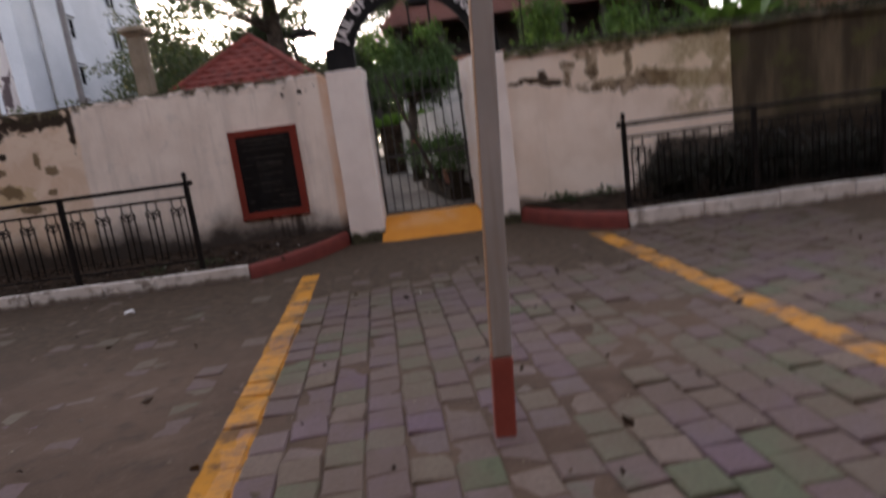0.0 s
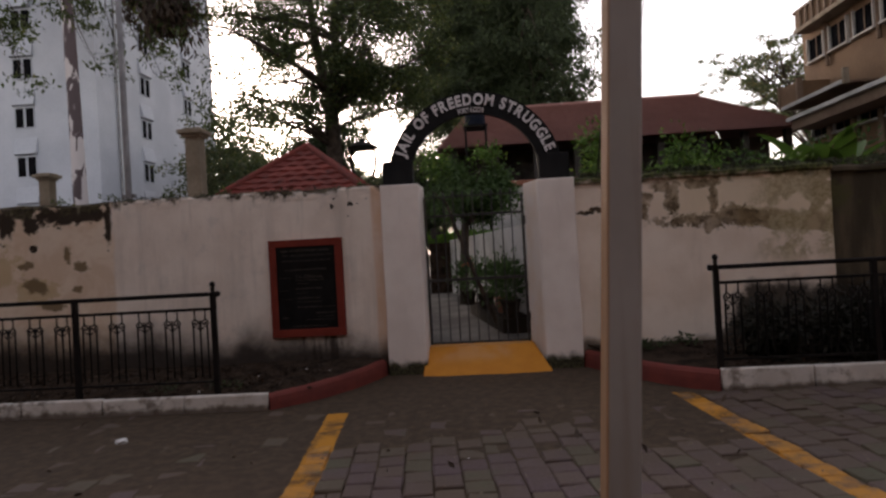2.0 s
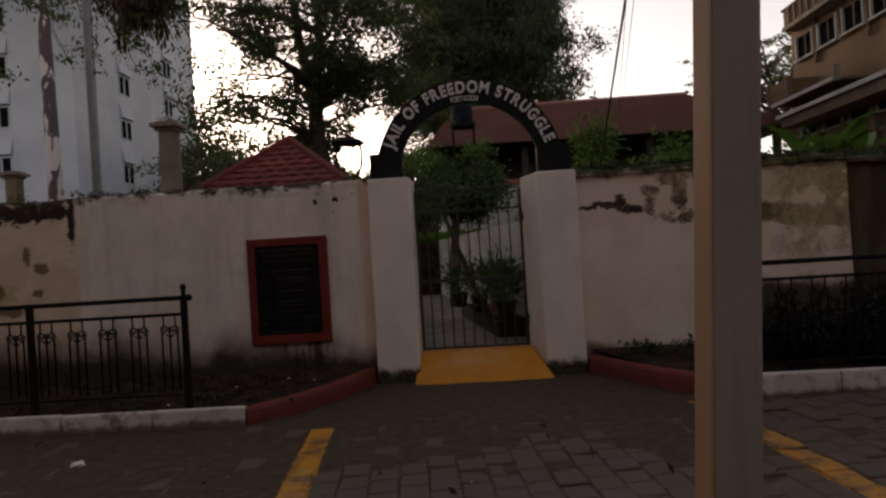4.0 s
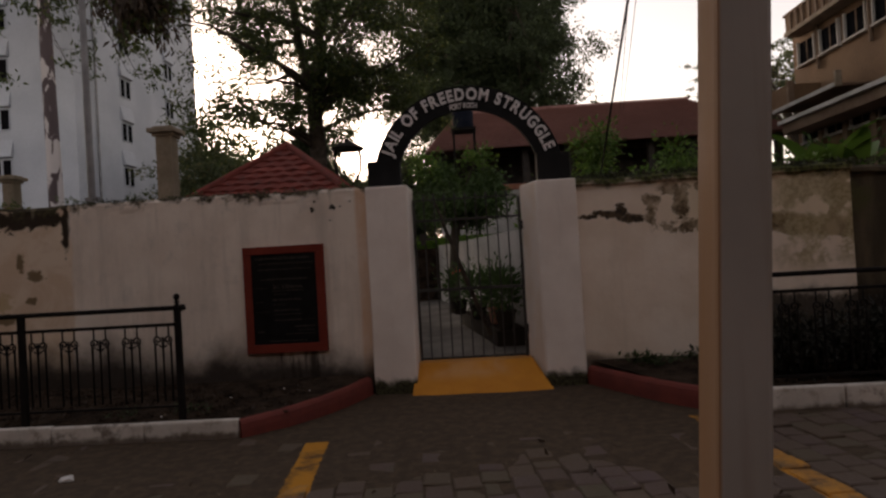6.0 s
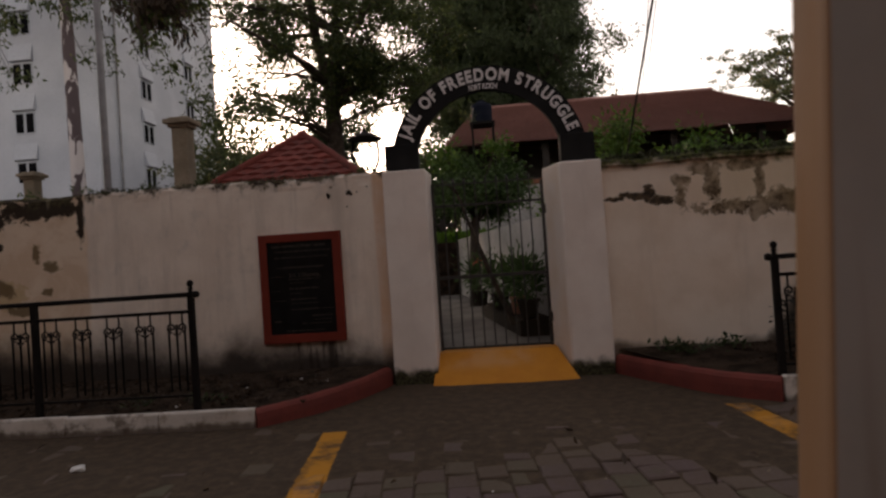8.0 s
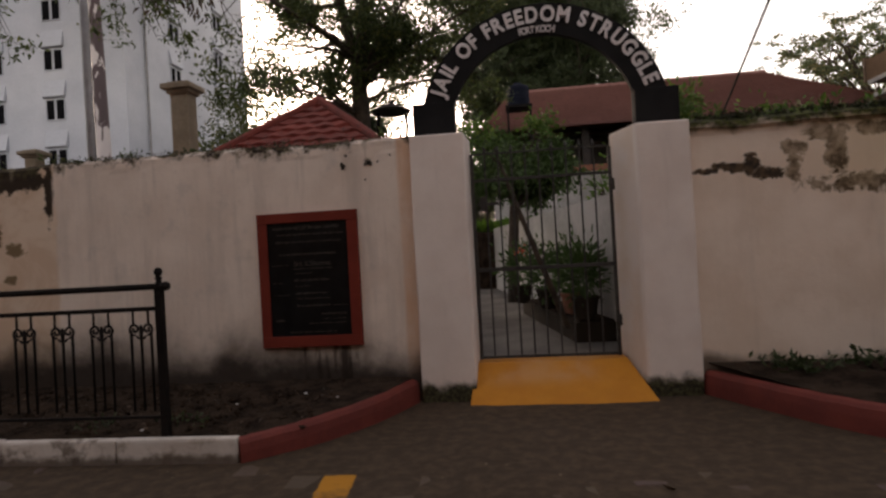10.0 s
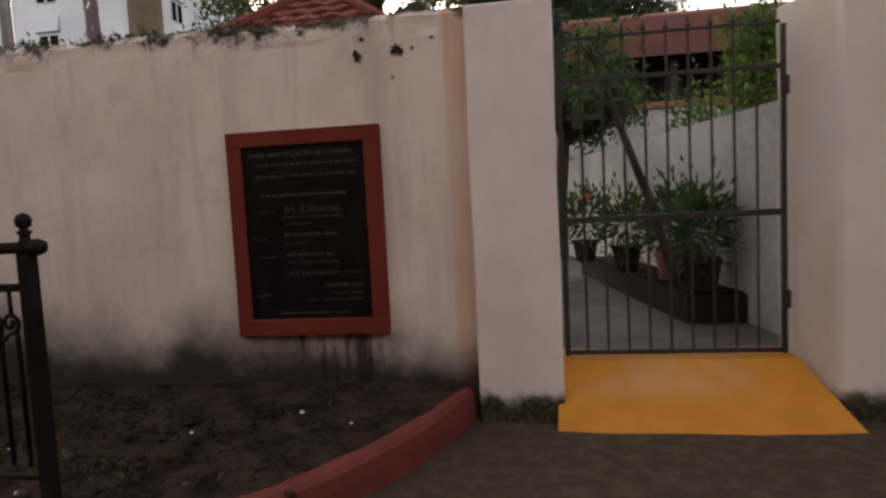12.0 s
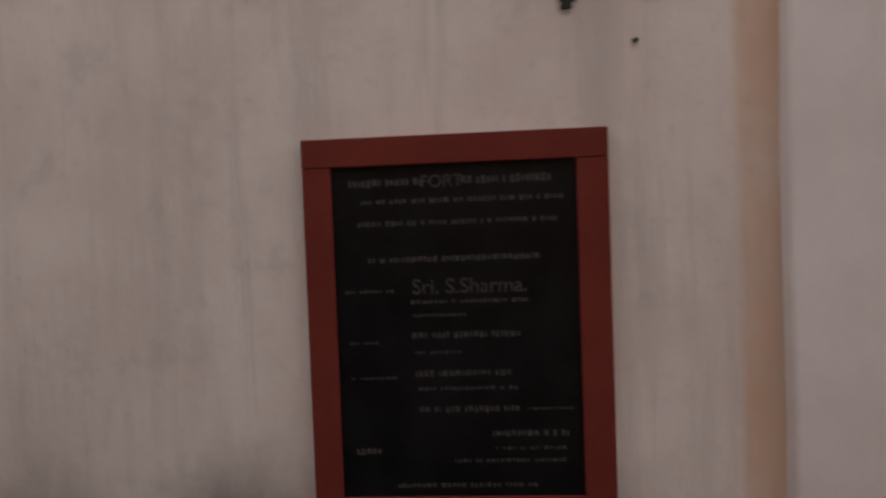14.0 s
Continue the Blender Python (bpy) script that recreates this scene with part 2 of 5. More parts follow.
    up = n.add(z, n.both(n.add(n.noise(6, 6, 0.7), -0.5), 0.3))
    base = n.mix(n.step(up, 2.06, 2.16), base, n.mix(n.step(fine, 0.4, 0.6), (0.03, 0.03, 0.012), (0.075, 0.085, 0.022)))
    dark_mask = n.math("SUBTRACT", 1.0, n.step(n.math("SUBTRACT", z, n.both(n.noise(1.8, 5), 0.45)), -0.02, 0.12))
    base = n.mix(n.both(dark_mask, 0.85), base, (0.07, 0.05, 0.035))
    return n.surface(base, 0.9, 0, n.add(n.both(flake, 0.8), n.both(fine, 0.35)), 0.4, 0.014, spec=0.25)


def plaster_pillar():
    n = Nodes("pillar_paint")
    x, y, z = n.axes()
    wob = n.noise(2.6, 5, 0.6)
    fine = n.noise(30, 4)
    base = n.mix(n.step(wob, 0.3, 0.7), (0.70, 0.610, 0.555), (0.78, 0.698, 0.642))
    base = n.mix(n.both(n.step(n.noise(4, 5, 0.6, n.scaled(n.pos, (1, 1, 0.15))), 0.56, 0.76), 0.35), base, (0.5, 0.43, 0.38))
    inner = n.both(n.step(y, 7.86, 7.9), n.step(x, 0.0, 0.1))
    base = n.mix(n.both(inner, n.both(n.step(wob, 0.35, 0.65), 0.5)), base, (0.60, 0.43, 0.30))
    low = n.math("SUBTRACT", z, n.both(n.noise(5, 5, 0.65), 0.30))
    dark_mask = n.math("SUBTRACT", 1.0, n.step(low, -0.06, 0.06))
    base = n.mix(dark_mask, base, n.mix(n.step(fine, 0.4, 0.6), (0.022, 0.018, 0.011), (0.06, 0.058, 0.028)))
    return n.surface(base, 0.85, 0, n.add(wob, n.both(fine, 0.4)), 0.3, 0.01, spec=0.25)


def old_wall_material():
    n = Nodes("mouldy_old_wall")
    wob = n.noise(1.6, 6, 0.65)
    fine = n.noise(22, 4)
    streak = n.noise(2.6, 5, 0.6, n.scaled(n.pos, (1, 1, 0.16)))
    base = n.mix(n.step(streak, 0.35, 0.7), (0.05, 0.039, 0.025), (0.14, 0.108, 0.07))
    base = n.mix(n.step(wob, 0.52, 0.68), base, (0.075, 0.07, 0.03))
    z = n.axes()[2]
    low = n.math("SUBTRACT", 1.0, n.step(n.math("SUBTRACT", z, n.both(wob, 0.6)), 0.45, 0.75))
    base = n.mix(n.both(low, 0.88), base, (0.018, 0.013, 0.010))
    return n.surface(base, 0.95, 0, n.add(wob, n.both(fine, 0.5)), 0.5, 0.02, spec=0.2)


LINE_SLANT = 0.1  # the bay lines run a little aslant to the wall


def line_mask(n):
    """Worn paint of the two bay lines, by plan."""
    x, y, z = n.axes(n.world_pos)
    u = n.add(x, n.both(y, LINE_SLANT))
    rough_edge = n.both(n.add(n.noise(9, 4, 0.6, n.world_pos), -0.5), 0.05)
    u = n.add(u, rough_edge)
    out = None
    for mid, far in ((-0.49, 6.2), (2.66, 6.45)):
        m = n.math("SUBTRACT", 1.0, n.step(n.math("ABSOLUTE", n.add(u, -mid)), 0.085, 0.1))
        m = n.both(m, n.math("SUBTRACT", 1.0, n.step(n.add(y, rough_edge), far - 0.02, far + 0.02)))
        out = m if out is None else n.math("MAXIMUM", out, m)
    worn = n.step(n.noise(3.1, 6, 0.7, n.world_pos), 0.36, 0.56)
    return n.both(out, n.add(n.both(worn, 0.72), 0.14))


def paver_material(joined):
    n = Nodes("concrete_paver")
    r = n.by_island() if joined else n.by_object()
    wp = n.world_pos
    tone = n.ramp(r, [(0.0, (0.135, 0.096, 0.072)), (0.26, (0.120, 0.073, 0.092)), (0.45, (0.150, 0.106, 0.078)), (0.62, (0.082, 0.100, 0.052)), (0.72, (0.128, 0.103, 0.07)), (0.86, (0.122, 0.074, 0.105)), (1.0, (0.170, 0.124, 0.092))])
    fine = n.noise(45, 4, vec=wp)
    tone = n.mix(n.both(n.step(fine, 0.35, 0.7), 0.5), tone, n.mix(0.5, tone, (0.05, 0.045, 0.04)))
    dirt = n.step(n.add(n.both(n.noise(0.9, 6, 0.6, wp), 0.7), n.both(n.noise(7, 5, 0.65, wp), 0.3)), 0.38, 0.58)
    tone = n.mix(n.both(dirt, 0.7), tone, (0.108, 0.073, 0.052))
    green = n.step(n.noise(1.7, 5, 0.6, wp), 0.58, 0.7)
    tone = n.mix(n.both(green, 0.45), tone, (0.075, 0.095, 0.05))
    # paver colour darkened towards the wall to balance brightness, ragged edge
    dark_mask = n.step(n.add(n.axes(wp)[1], n.both(n.add(n.noise(0.7, 6, 0.6, wp), -0.5), 1.6)), 3.3, 5.4)
    tone = n.mix(n.both(dark_mask, 0.55), tone, (0.050, 0.034, 0.021))
    tone = n.mix(line_mask(n), tone, n.mix(n.both(n.step(n.noise(9, 5, 0.65, wp), 0.45, 0.65), 0.55), n.mix(n.noise(20, 3, vec=wp), (0.50, 0.20, 0.018), (0.58, 0.26, 0.03)), (0.24, 0.125, 0.05)))
    rough = n.add(0.62, n.both(fine, 0.3))
    return n.surface(tone, rough, 0, fine, 0.45, 0.006, spec=0.4)


def ground_material():
    n = Nodes("packed_dirt")
    wp = n.world_pos
    big = n.noise(0.7, 6, 0.6, wp)
    mid = n.noise(6, 6, 0.65, wp)
    fine = n.noise(70, 4, vec=wp)
    tone = n.mix(n.step(big, 0.35, 0.65), (0.066, 0.041, 0.027), (0.108, 0.069, 0.047))
    patch = n.noise(2.4, 6, 0.7, wp, 0.4)
    tone = n.mix(n.both(n.step(patch, 0.5, 0.66), 0.6), tone, (0.132, 0.090, 0.065))
    tone = n.mix(n.both(n.step(mid, 0.5, 0.7), 0.6), tone, (0.045, 0.031, 0.023))
    tone = n.mix(n.both(n.step(fine, 0.6, 0.75), 0.4), tone, (0.19, 0.155, 0.125))
    # dirt colour also darkens towards the wall, to bring its brightness down
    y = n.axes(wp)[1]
    dark_mask = n.both(n.step(n.add(y, n.both(n.add(big, -0.5), 1.6)), 3.2, 5.2), 0.95)
    tone = n.mix(dark_mask, tone, n.mix(n.step(n.noise(11, 6, 0.7, wp), 0.4, 0.65), (0.040, 0.026, 0.015), (0.070, 0.046, 0.028)))
    tone = n.mix(line_mask(n), tone, (0.52, 0.22, 0.02))
    return n.surface(tone, 0.9, 0, n.add(mid, n.both(fine, 0.6)), 0.6, 0.012, spec=0.3)


def step_paint():
    n = Nodes("yellow_step_paint")
    big, fine = n.noise(3, 6, 0.6), n.noise(40, 4)
    tone = n.mix(n.step(big, 0.35, 0.65), (0.485, 0.178, 0.008), (0.56, 0.22, 0.014))
    x, y, z = n.axes()
    tread = n.both(n.step(n.noise(1.6, 5, 0.6), 0.42, 0.62), n.step(z, 0.1, 0.2))
    tone = n.mix(n.both(tread, 0.55), tone, (0.50, 0.27, 0.13))
    tone = n.mix(n.both(n.step(fine, 0.6, 0.8), 0.4), tone, (0.33, 0.17, 0.05))
    return n.surface(tone, 0.75, 0, n.add(big, n.both(fine, 0.4)), 0.3, 0.008)


def roof_tile_material(name, a, b, c):
    n = Nodes(name)
    big, mid = n.noise(0.6, 5), n.noise(7, 5)
    tone = n.mix(n.step(n.add(n.both(big, 0.5), n.both(n.by_object(), 0.5)), 0.3, 0.7), a, b)
    tone = n.mix(n.step(mid, 0.5, 0.75), tone, c)
    return n.surface(tone, 0.85, 0, n.noise(30, 4), 0.4, 0.01)


def pole_material():
    n = Nodes("grey_galvanised_pole")
    big, fine = n.noise(1.8, 5), n.noise(50, 4)
    streak = n.noise(14, 5, 0.6, n.scaled(n.pos, (1, 1, 0.05)))
    tone = n.mix(n.step(big, 0.35, 0.65), (0.29, 0.265, 0.25), (0.36, 0.335, 0.32))
    tone = n.mix(n.both(n.step(streak, 0.5, 0.7), 0.5), tone, (0.23, 0.185, 0.15))
    x, y, z = n.axes()
    side = n.math("SUBTRACT", n.both(z, 0.058), x)  # the rusted flank
    tone = n.mix(n.both(n.step(side, 0.036, 0.041), n.add(0.6, n.both(streak, 0.6))), tone, (0.30, 0.15, 0.068))
    return n.surface(tone, 0.6, 0, n.add(big, n.both(fine, 0.4)), 0.2, 0.005, spec=0.35)


def dirty_white():
    n = Nodes("white_kerb_paint")
    big, mid, fine = n.noise(2.2, 6, 0.65), n.noise(9, 5, 0.65), n.noise(45, 4)
    tone = n.mix(n.step(big, 0.35, 0.65), (0.52, 0.475, 0.43), (0.66, 0.615, 0.57))
    tone = n.mix(n.both(n.step(mid, 0.5, 0.68), 0.6), tone, (0.30, 0.25, 0.20))
    tone = n.mix(n.both(n.step(n.add(big, n.both(mid, 0.5)), 0.8, 0.95), 0.75), tone, (0.12, 0.09, 0.068))
    z = n.axes(n.world_pos)[2]
    splash = n.math("SUBTRACT", 1.0, n.step(n.math("SUBTRACT", z, n.both(mid, 0.12)), -0.03, 0.03))
    tone = n.mix(n.both(splash, 0.85), tone, (0.085, 0.06, 0.044))
    return n.surface(tone, 0.85, 0, n.add(mid, n.both(fine, 0.5)), 0.4, 0.01, spec=0.3)


def patchy_bark():
    n = Nodes("patchy_bark")
    p = n.noise(1.1, 4, 0.5, n.scaled(n.pos, (1, 1, 0.45)), warp=0.8)
    tone = n.mix(n.step(p, 0.49, 0.52), (0.07, 0.05, 0.055), (0.46, 0.42, 0.42))
    return n.surface(tone, 0.9, 0, n.noise(12, 5), 0.5, 0.03)


M = dict(
    wall=plaster_left(), wall_r=plaster_right(), pillar=plaster_pillar(), old=old_wall_material(),
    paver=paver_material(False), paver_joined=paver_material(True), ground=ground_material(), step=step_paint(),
    soil=plain("dark_soil", (0.014, 0.009, 0.0065), (0.05, 0.034, 0.024), 5, 1.0, bump=1.0, depth=0.04, fine=40, spec=0.08),
    kerb_white=dirty_white(),
    kerb_red=plain("red_kerb_paint", (0.12, 0.017, 0.012), (0.17, 0.027, 0.018), 4, 0.75, bump=0.3),
    frame_red=plain("red_gloss_paint", (0.15, 0.023, 0.014), (0.185, 0.03, 0.018), 3, 0.8, spec=0.2, bump=0.1),
    stone=plain("polished_black_stone", (0.004, 0.004, 0.0045), (0.009, 0.009, 0.01), 6, 0.3, bump=0.02, spec=0.2),
    letters=plain("faded_gold_lettering", (0.014, 0.012, 0.010), (0.065, 0.055, 0.044), 90, 0.7, fine=240),
    iron=plain("black_iron_paint", (0.006, 0.005, 0.0048), (0.014, 0.011, 0.010), 9, 0.65, bump=0.2, depth=0.003, spec=0.12),
    gate=plain("grey_gate_paint", (0.016, 0.015, 0.014), (0.034, 0.031, 0.029), 9, 0.6),
    arch=plain("black_sheet_metal", (0.006, 0.006, 0.0065), (0.012, 0.0115, 0.012), 4, 0.8, spec=0.2),
    sign=plain("white_sign_paint", (0.62, 0.58, 0.58), (0.72, 0.68, 0.68), 8, 0.6),
    pole=pole_material(),
    pole_red=plain("red_pole_paint", (0.22, 0.04, 0.028), (0.28, 0.06, 0.04), 5, 0.6),
    tile=roof_tile_material("red_clay_tile", (0.145, 0.024, 0.016), (0.215, 0.038, 0.026), (0.075, 0.02, 0.016)),
    tile_far=roof_tile_material("weathered_clay_tile", (0.185, 0.083, 0.07), (0.24, 0.112, 0.096), (0.14, 0.068, 0.06)),
    white_house=plain("white_house_paint", (0.355, 0.380, 0.432), (0.44, 0.466, 0.52), 0.3, 0.85, fine=8),
    brown=plain("brown_render", (0.115, 0.064, 0.033), (0.165, 0.096, 0.051), 0.5, 0.9, fine=9),
    brown_dark=plain("dark_brown_concrete", (0.12, 0.075, 0.05), (0.19, 0.13, 0.09), 0.8, 0.9, fine=9),
    concrete=plain("weathered_concrete", (0.17, 0.135, 0.095), (0.27, 0.22, 0.165), 2.5, 0.95, bump=0.5, depth=0.01, fine=25),
    steel=plain("dull_steel", (0.17, 0.17, 0.18), (0.26, 0.26, 0.27), 3, 0.5, metal=0.6),
    bark=plain("dark_bark", (0.03, 0.022, 0.016), (0.075, 0.055, 0.04), 6, 0.95, bump=0.9, depth=0.04, fine=22),
    patchy=patchy_bark(),
    yard=plain("grey_path_concrete", (0.042, 0.037, 0.033), (0.125, 0.114, 0.105), 1.3, 0.9, bump=0.3),
    inner_white=plain("white_garden_wall", (0.31, 0.30, 0.28), (0.50, 0.48, 0.46), 0.9, 0.9, fine=14),
    # near-black colour stands in for the shadow under the veranda roof
    veranda=plain("veranda_shadow_dark", (0.02, 0.016, 0.014), (0.045, 0.035, 0.03), 3, 0.8),
    tank=plain("black_blue_plastic", (0.006, 0.008, 0.016), (0.012, 0.015, 0.026), 3, 0.8, spec=0.1),
    terracotta=plain("terracotta_pot", (0.22, 0.085, 0.055), (0.32, 0.13, 0.08), 8, 0.85),
    leaf_a=leaf_material("tree_leaf", (0.028, 0.045, 0.012), (0.085, 0.12, 0.035), (0.12, 0.13, 0.03)),
    leaf_b=leaf_material("dense_leaf", (0.022, 0.036, 0.014), (0.06, 0.085, 0.032)),
    leaf_far=leaf_material("far_leaf", (0.05, 0.07, 0.03), (0.11, 0.13, 0.06), (0.19, 0.16, 0.06)),
    leaf_bright=leaf_material("shrub_leaf", (0.045, 0.10, 0.016), (0.12, 0.22, 0.04), (0.18, 0.26, 0.05), 0.35),
    leaf_shrub=leaf_material("garden_leaf", (0.03, 0.065, 0.016), (0.07, 0.13, 0.035), None, 0.3),
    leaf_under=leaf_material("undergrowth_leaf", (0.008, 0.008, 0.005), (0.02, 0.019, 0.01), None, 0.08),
    leaf_dry=leaf_material("dry_leaf", (0.03, 0.019, 0.012), (0.085, 0.052, 0.03), None, 0.1),
    flower=leaf_material("red_flower", (0.45, 0.05, 0.03), (0.6, 0.1, 0.05), None, 0.2),
    litter=plain("pale_scrap", (0.5, 0.5, 0.5), (0.68, 0.67, 0.66), 20, 0.7),
    moss=leaf_material("moss_tuft", (0.014, 0.017, 0.006), (0.045, 0.055, 0.015), (0.07, 0.055, 0.025), 0.15),
    opening=plain("dark_unlit_opening", (0.005, 0.005, 0.006), (0.011, 0.011, 0.013), 2, 1.0, spec=0.0),
    lawn=leaf_material("lawn_blade", (0.05, 0.12, 0.012), (0.11, 0.22, 0.025), None, 0.35),
    pit=plain("broken_plaster_pit", (0.012, 0.01, 0.008), (0.035, 0.028, 0.02), 40, 0.98, bump=0.8, depth=0.01),
)


# ---- builders ----
def mesh_of(name, bm, material, smooth=False):
    me = bpy.data.meshes.new(name)
    bm.to_mesh(me)
    bm.free()
    if smooth:
        me.polygons.foreach_set("use_smooth", [True] * len(me.polygons))
    me.materials.append(material)
    return me


def part(name, bm, material, parent=None, label="", smooth=False):
    ob = new(name, bm if isinstance(bm, bpy.types.Mesh) else mesh_of(name, bm, material, smooth))
    if parent is not None:
        ob.parent = parent
    return tagged(ob, label)


def thing(name, label, category, group="", kind="", at=(0, 0, 0)):
    ob = new(name)
    ob.empty_display_size = 0.1
    ob.location = at
    return tagged(ob, label, category, group, kind)


def structure(name, bm, material, label, category, smooth=False):
    return tagged(new(name, mesh_of(name, bm, material, smooth)), label, category, "", "structure")


def box(bm, x0, x1, y0, y1, z0, z1, bevel=0.0, m=None):
    g = bmesh.ops.create_cube(bm, size=1.0)
    vs = g["verts"]
    for v in vs:
        v.co = Vector((x0 + (v.co.x + 0.5) * (x1 - x0), y0 + (v.co.y + 0.5) * (y1 - y0), z0 + (v.co.z + 0.5) * (z1 - z0)))
    if bevel:
        es = list({e for v in vs for e in v.link_edges})
        r = bmesh.ops.bevel(bm, geom=es, offset=bevel, segments=2, profile=0.6, affect="EDGES")
        vs = list({v for f in r["faces"] for v in f.verts} | {v for v in vs if v.is_valid})
    if m is not None:
        for v in vs:
            v.co = m @ v.co
    return bm


def new_box(*a, **k):
    return box(bmesh.new(), *a, **k)


def tube(bm, pts, radii, seg=8, caps=True):
    """A round tube through points, each with its radius."""
    pts = [Vector(p) for p in pts]
    if not isinstance(radii, (list, tuple)):
        radii = [radii] * len(pts)
    rings, side = [], None
    for i, p in enumerate(pts):
        d = (pts[min(i + 1, len(pts) - 1)] - pts[max(i - 1, 0)]).normalized()
        if side is None:
            side = d.orthogonal().normalized()
        else:
            side = (side - d * side.dot(d)).normalized()
        up = d.cross(side)
        rings.append([bm.verts.new(p + (side * math.cos(2 * math.pi * k / seg) + up * math.sin(2 * math.pi * k / seg)) * radii[i]) for k in range(seg)])
    for a, b in zip(rings, rings[1:]):
        for k in range(seg):
            bm.faces.new((a[k], a[(k + 1) % seg], b[(k + 1) % seg], b[k]))
    if caps:
        bm.faces.new(rings[0][::-1])
        bm.faces.new(rings[-1])
    return bm


def lathe(bm, profile, seg=16, at=(0, 0, 0)):
    """A turned body from (radius, height) pairs."""
    return tube(bm, [(at[0], at[1], at[2] + h) for r, h in profile], [max(r, 0.0005) for r, h in profile], seg)


def prism(bm, outline, z0, z1):
    """An upright prism over a plan outline."""
    lo = [bm.verts.new((x, y, z0)) for x, y in outline]
    hi = [bm.verts.new((x, y, z1)) for x, y in outline]
    n = len(outline)
    bm.faces.new(lo[::-1])
    bm.faces.new(hi)
    for i in range(n):
        bm.faces.new((lo[i], lo[(i + 1) % n], hi[(i + 1) % n], hi[i]))
    bmesh.ops.recalc_face_normals(bm, faces=bm.faces[:])
    return bm


def leaves(name, centres, size, material, parent=None, label="", droop=0.3, seed=1, slim=0.45):
    """Many small folded leaves round the given centres, as one mesh."""
    rng = np.random.default_rng(seed)
    c = np.asarray(centres, float)
    n = len(c)
    d = rng.normal(size=(n, 3))
    d[:, 2] -= droop * 2
    d /= np.linalg.norm(d, axis=1)[:, None]
    o = rng.normal(size=(n, 3))
    s = np.cross(d, o)
    s /= np.linalg.norm(s, axis=1)[:, None] + 1e-9
    up = np.cross(s, d)
    L = size * rng.uniform(0.55, 1.35, n)[:, None]
    v = np.stack([c, c + d * L * 0.45 + s * L * slim * 0.5 + up * L * 0.1, c + d * L, c + d * L * 0.45 - s * L * slim * 0.5 + up * L * 0.1], 1).reshape(-1, 3)
    k = np.arange(n)[:, None] * 4
    f = np.concatenate([k + (0, 1, 2), k + (0, 2, 3)])
    me = bpy.data.meshes.new(name)
    me.from_pydata(v.tolist(), [], f.tolist())
    me.materials.append(material)
    ob = new(name, me)
    if parent is not None:
        ob.parent = parent
    return tagged(ob, label)


# ---- large structure ----
def spans(a, b, step):
    return list(np.arange(a, b + step * 0.5, step))


def soft(v, a, b):
    t = min(1.0, max(0.0, (v - a) / (b - a)))
    return t * t * (3 - 2 * t)


def rise(x, y):
    """The ground lifts a little towards the right-hand kerb."""
    return 0.042 * soft(x, 1.4, 3.0) * soft(y, 4.6, 6.4)


def dirt_level(x, y):
    """Height of the dirt: it fills the joints of the bay and buries the pavers on both far sides."""
    u = x + LINE_SLANT * y
    buried = max((1 - soft(u, -0.62, -0.42)) * (0.98 + 0.3 * noise.noise((x * 1.1, y * 1.1, 7.0))), 0.36 + 0.5 * noise.noise((x * 0.8, y * 0.8, 3.0)) + 0.3 * noise.noise((x * 2.6, y * 2.6, 9.0)), soft(y + 0.7 * noise.noise((x * 0.9, y * 0.9, 1.0)), 4.7, 5.8) * (1 - soft(u, 2.4, 3.2)), soft(u, 5.4, 6.2))
    return rise(x, y) - 0.02 + 0.029 * buried + 0.004 * noise.noise((x * 2.3, y * 2.3, 0.0)) + 0.003 * noise.noise((x * 9, y * 9, 4.0))


def make_ground():
    xs = [-600, -200, -80, -40, -20, -12] + spans(-8, 9, 0.1) + [13, 20, 40, 80, 200, 600]
    ys = [-600, -200, -80, -40, -20, -9] + spans(-4, 8.2, 0.1) + [9, 12, 20, 40, 80, 200, 600]
    verts = []
    for y in ys:
        for x in xs:
            near = -8 <= x <= 9 and -4 <= y <= 8.2
            verts.append((x, y, dirt_level(x, y) if near else -0.02))
    w = len(xs)
    faces = [(j * w + i, j * w + i + 1, (j + 1) * w + i + 1, (j + 1) * w + i) for j in range(len(ys) - 1) for i in range(w - 1)]
    me = bpy.data.meshes.new("ground")
    me.from_pydata(verts, [], faces)
    me.polygons.foreach_set("use_smooth", [True] * len(me.polygons))
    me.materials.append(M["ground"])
    return tagged(new("ground", me), "packed brown dirt ground in front of the compound wall", "ground", "", "structure")


make_ground()


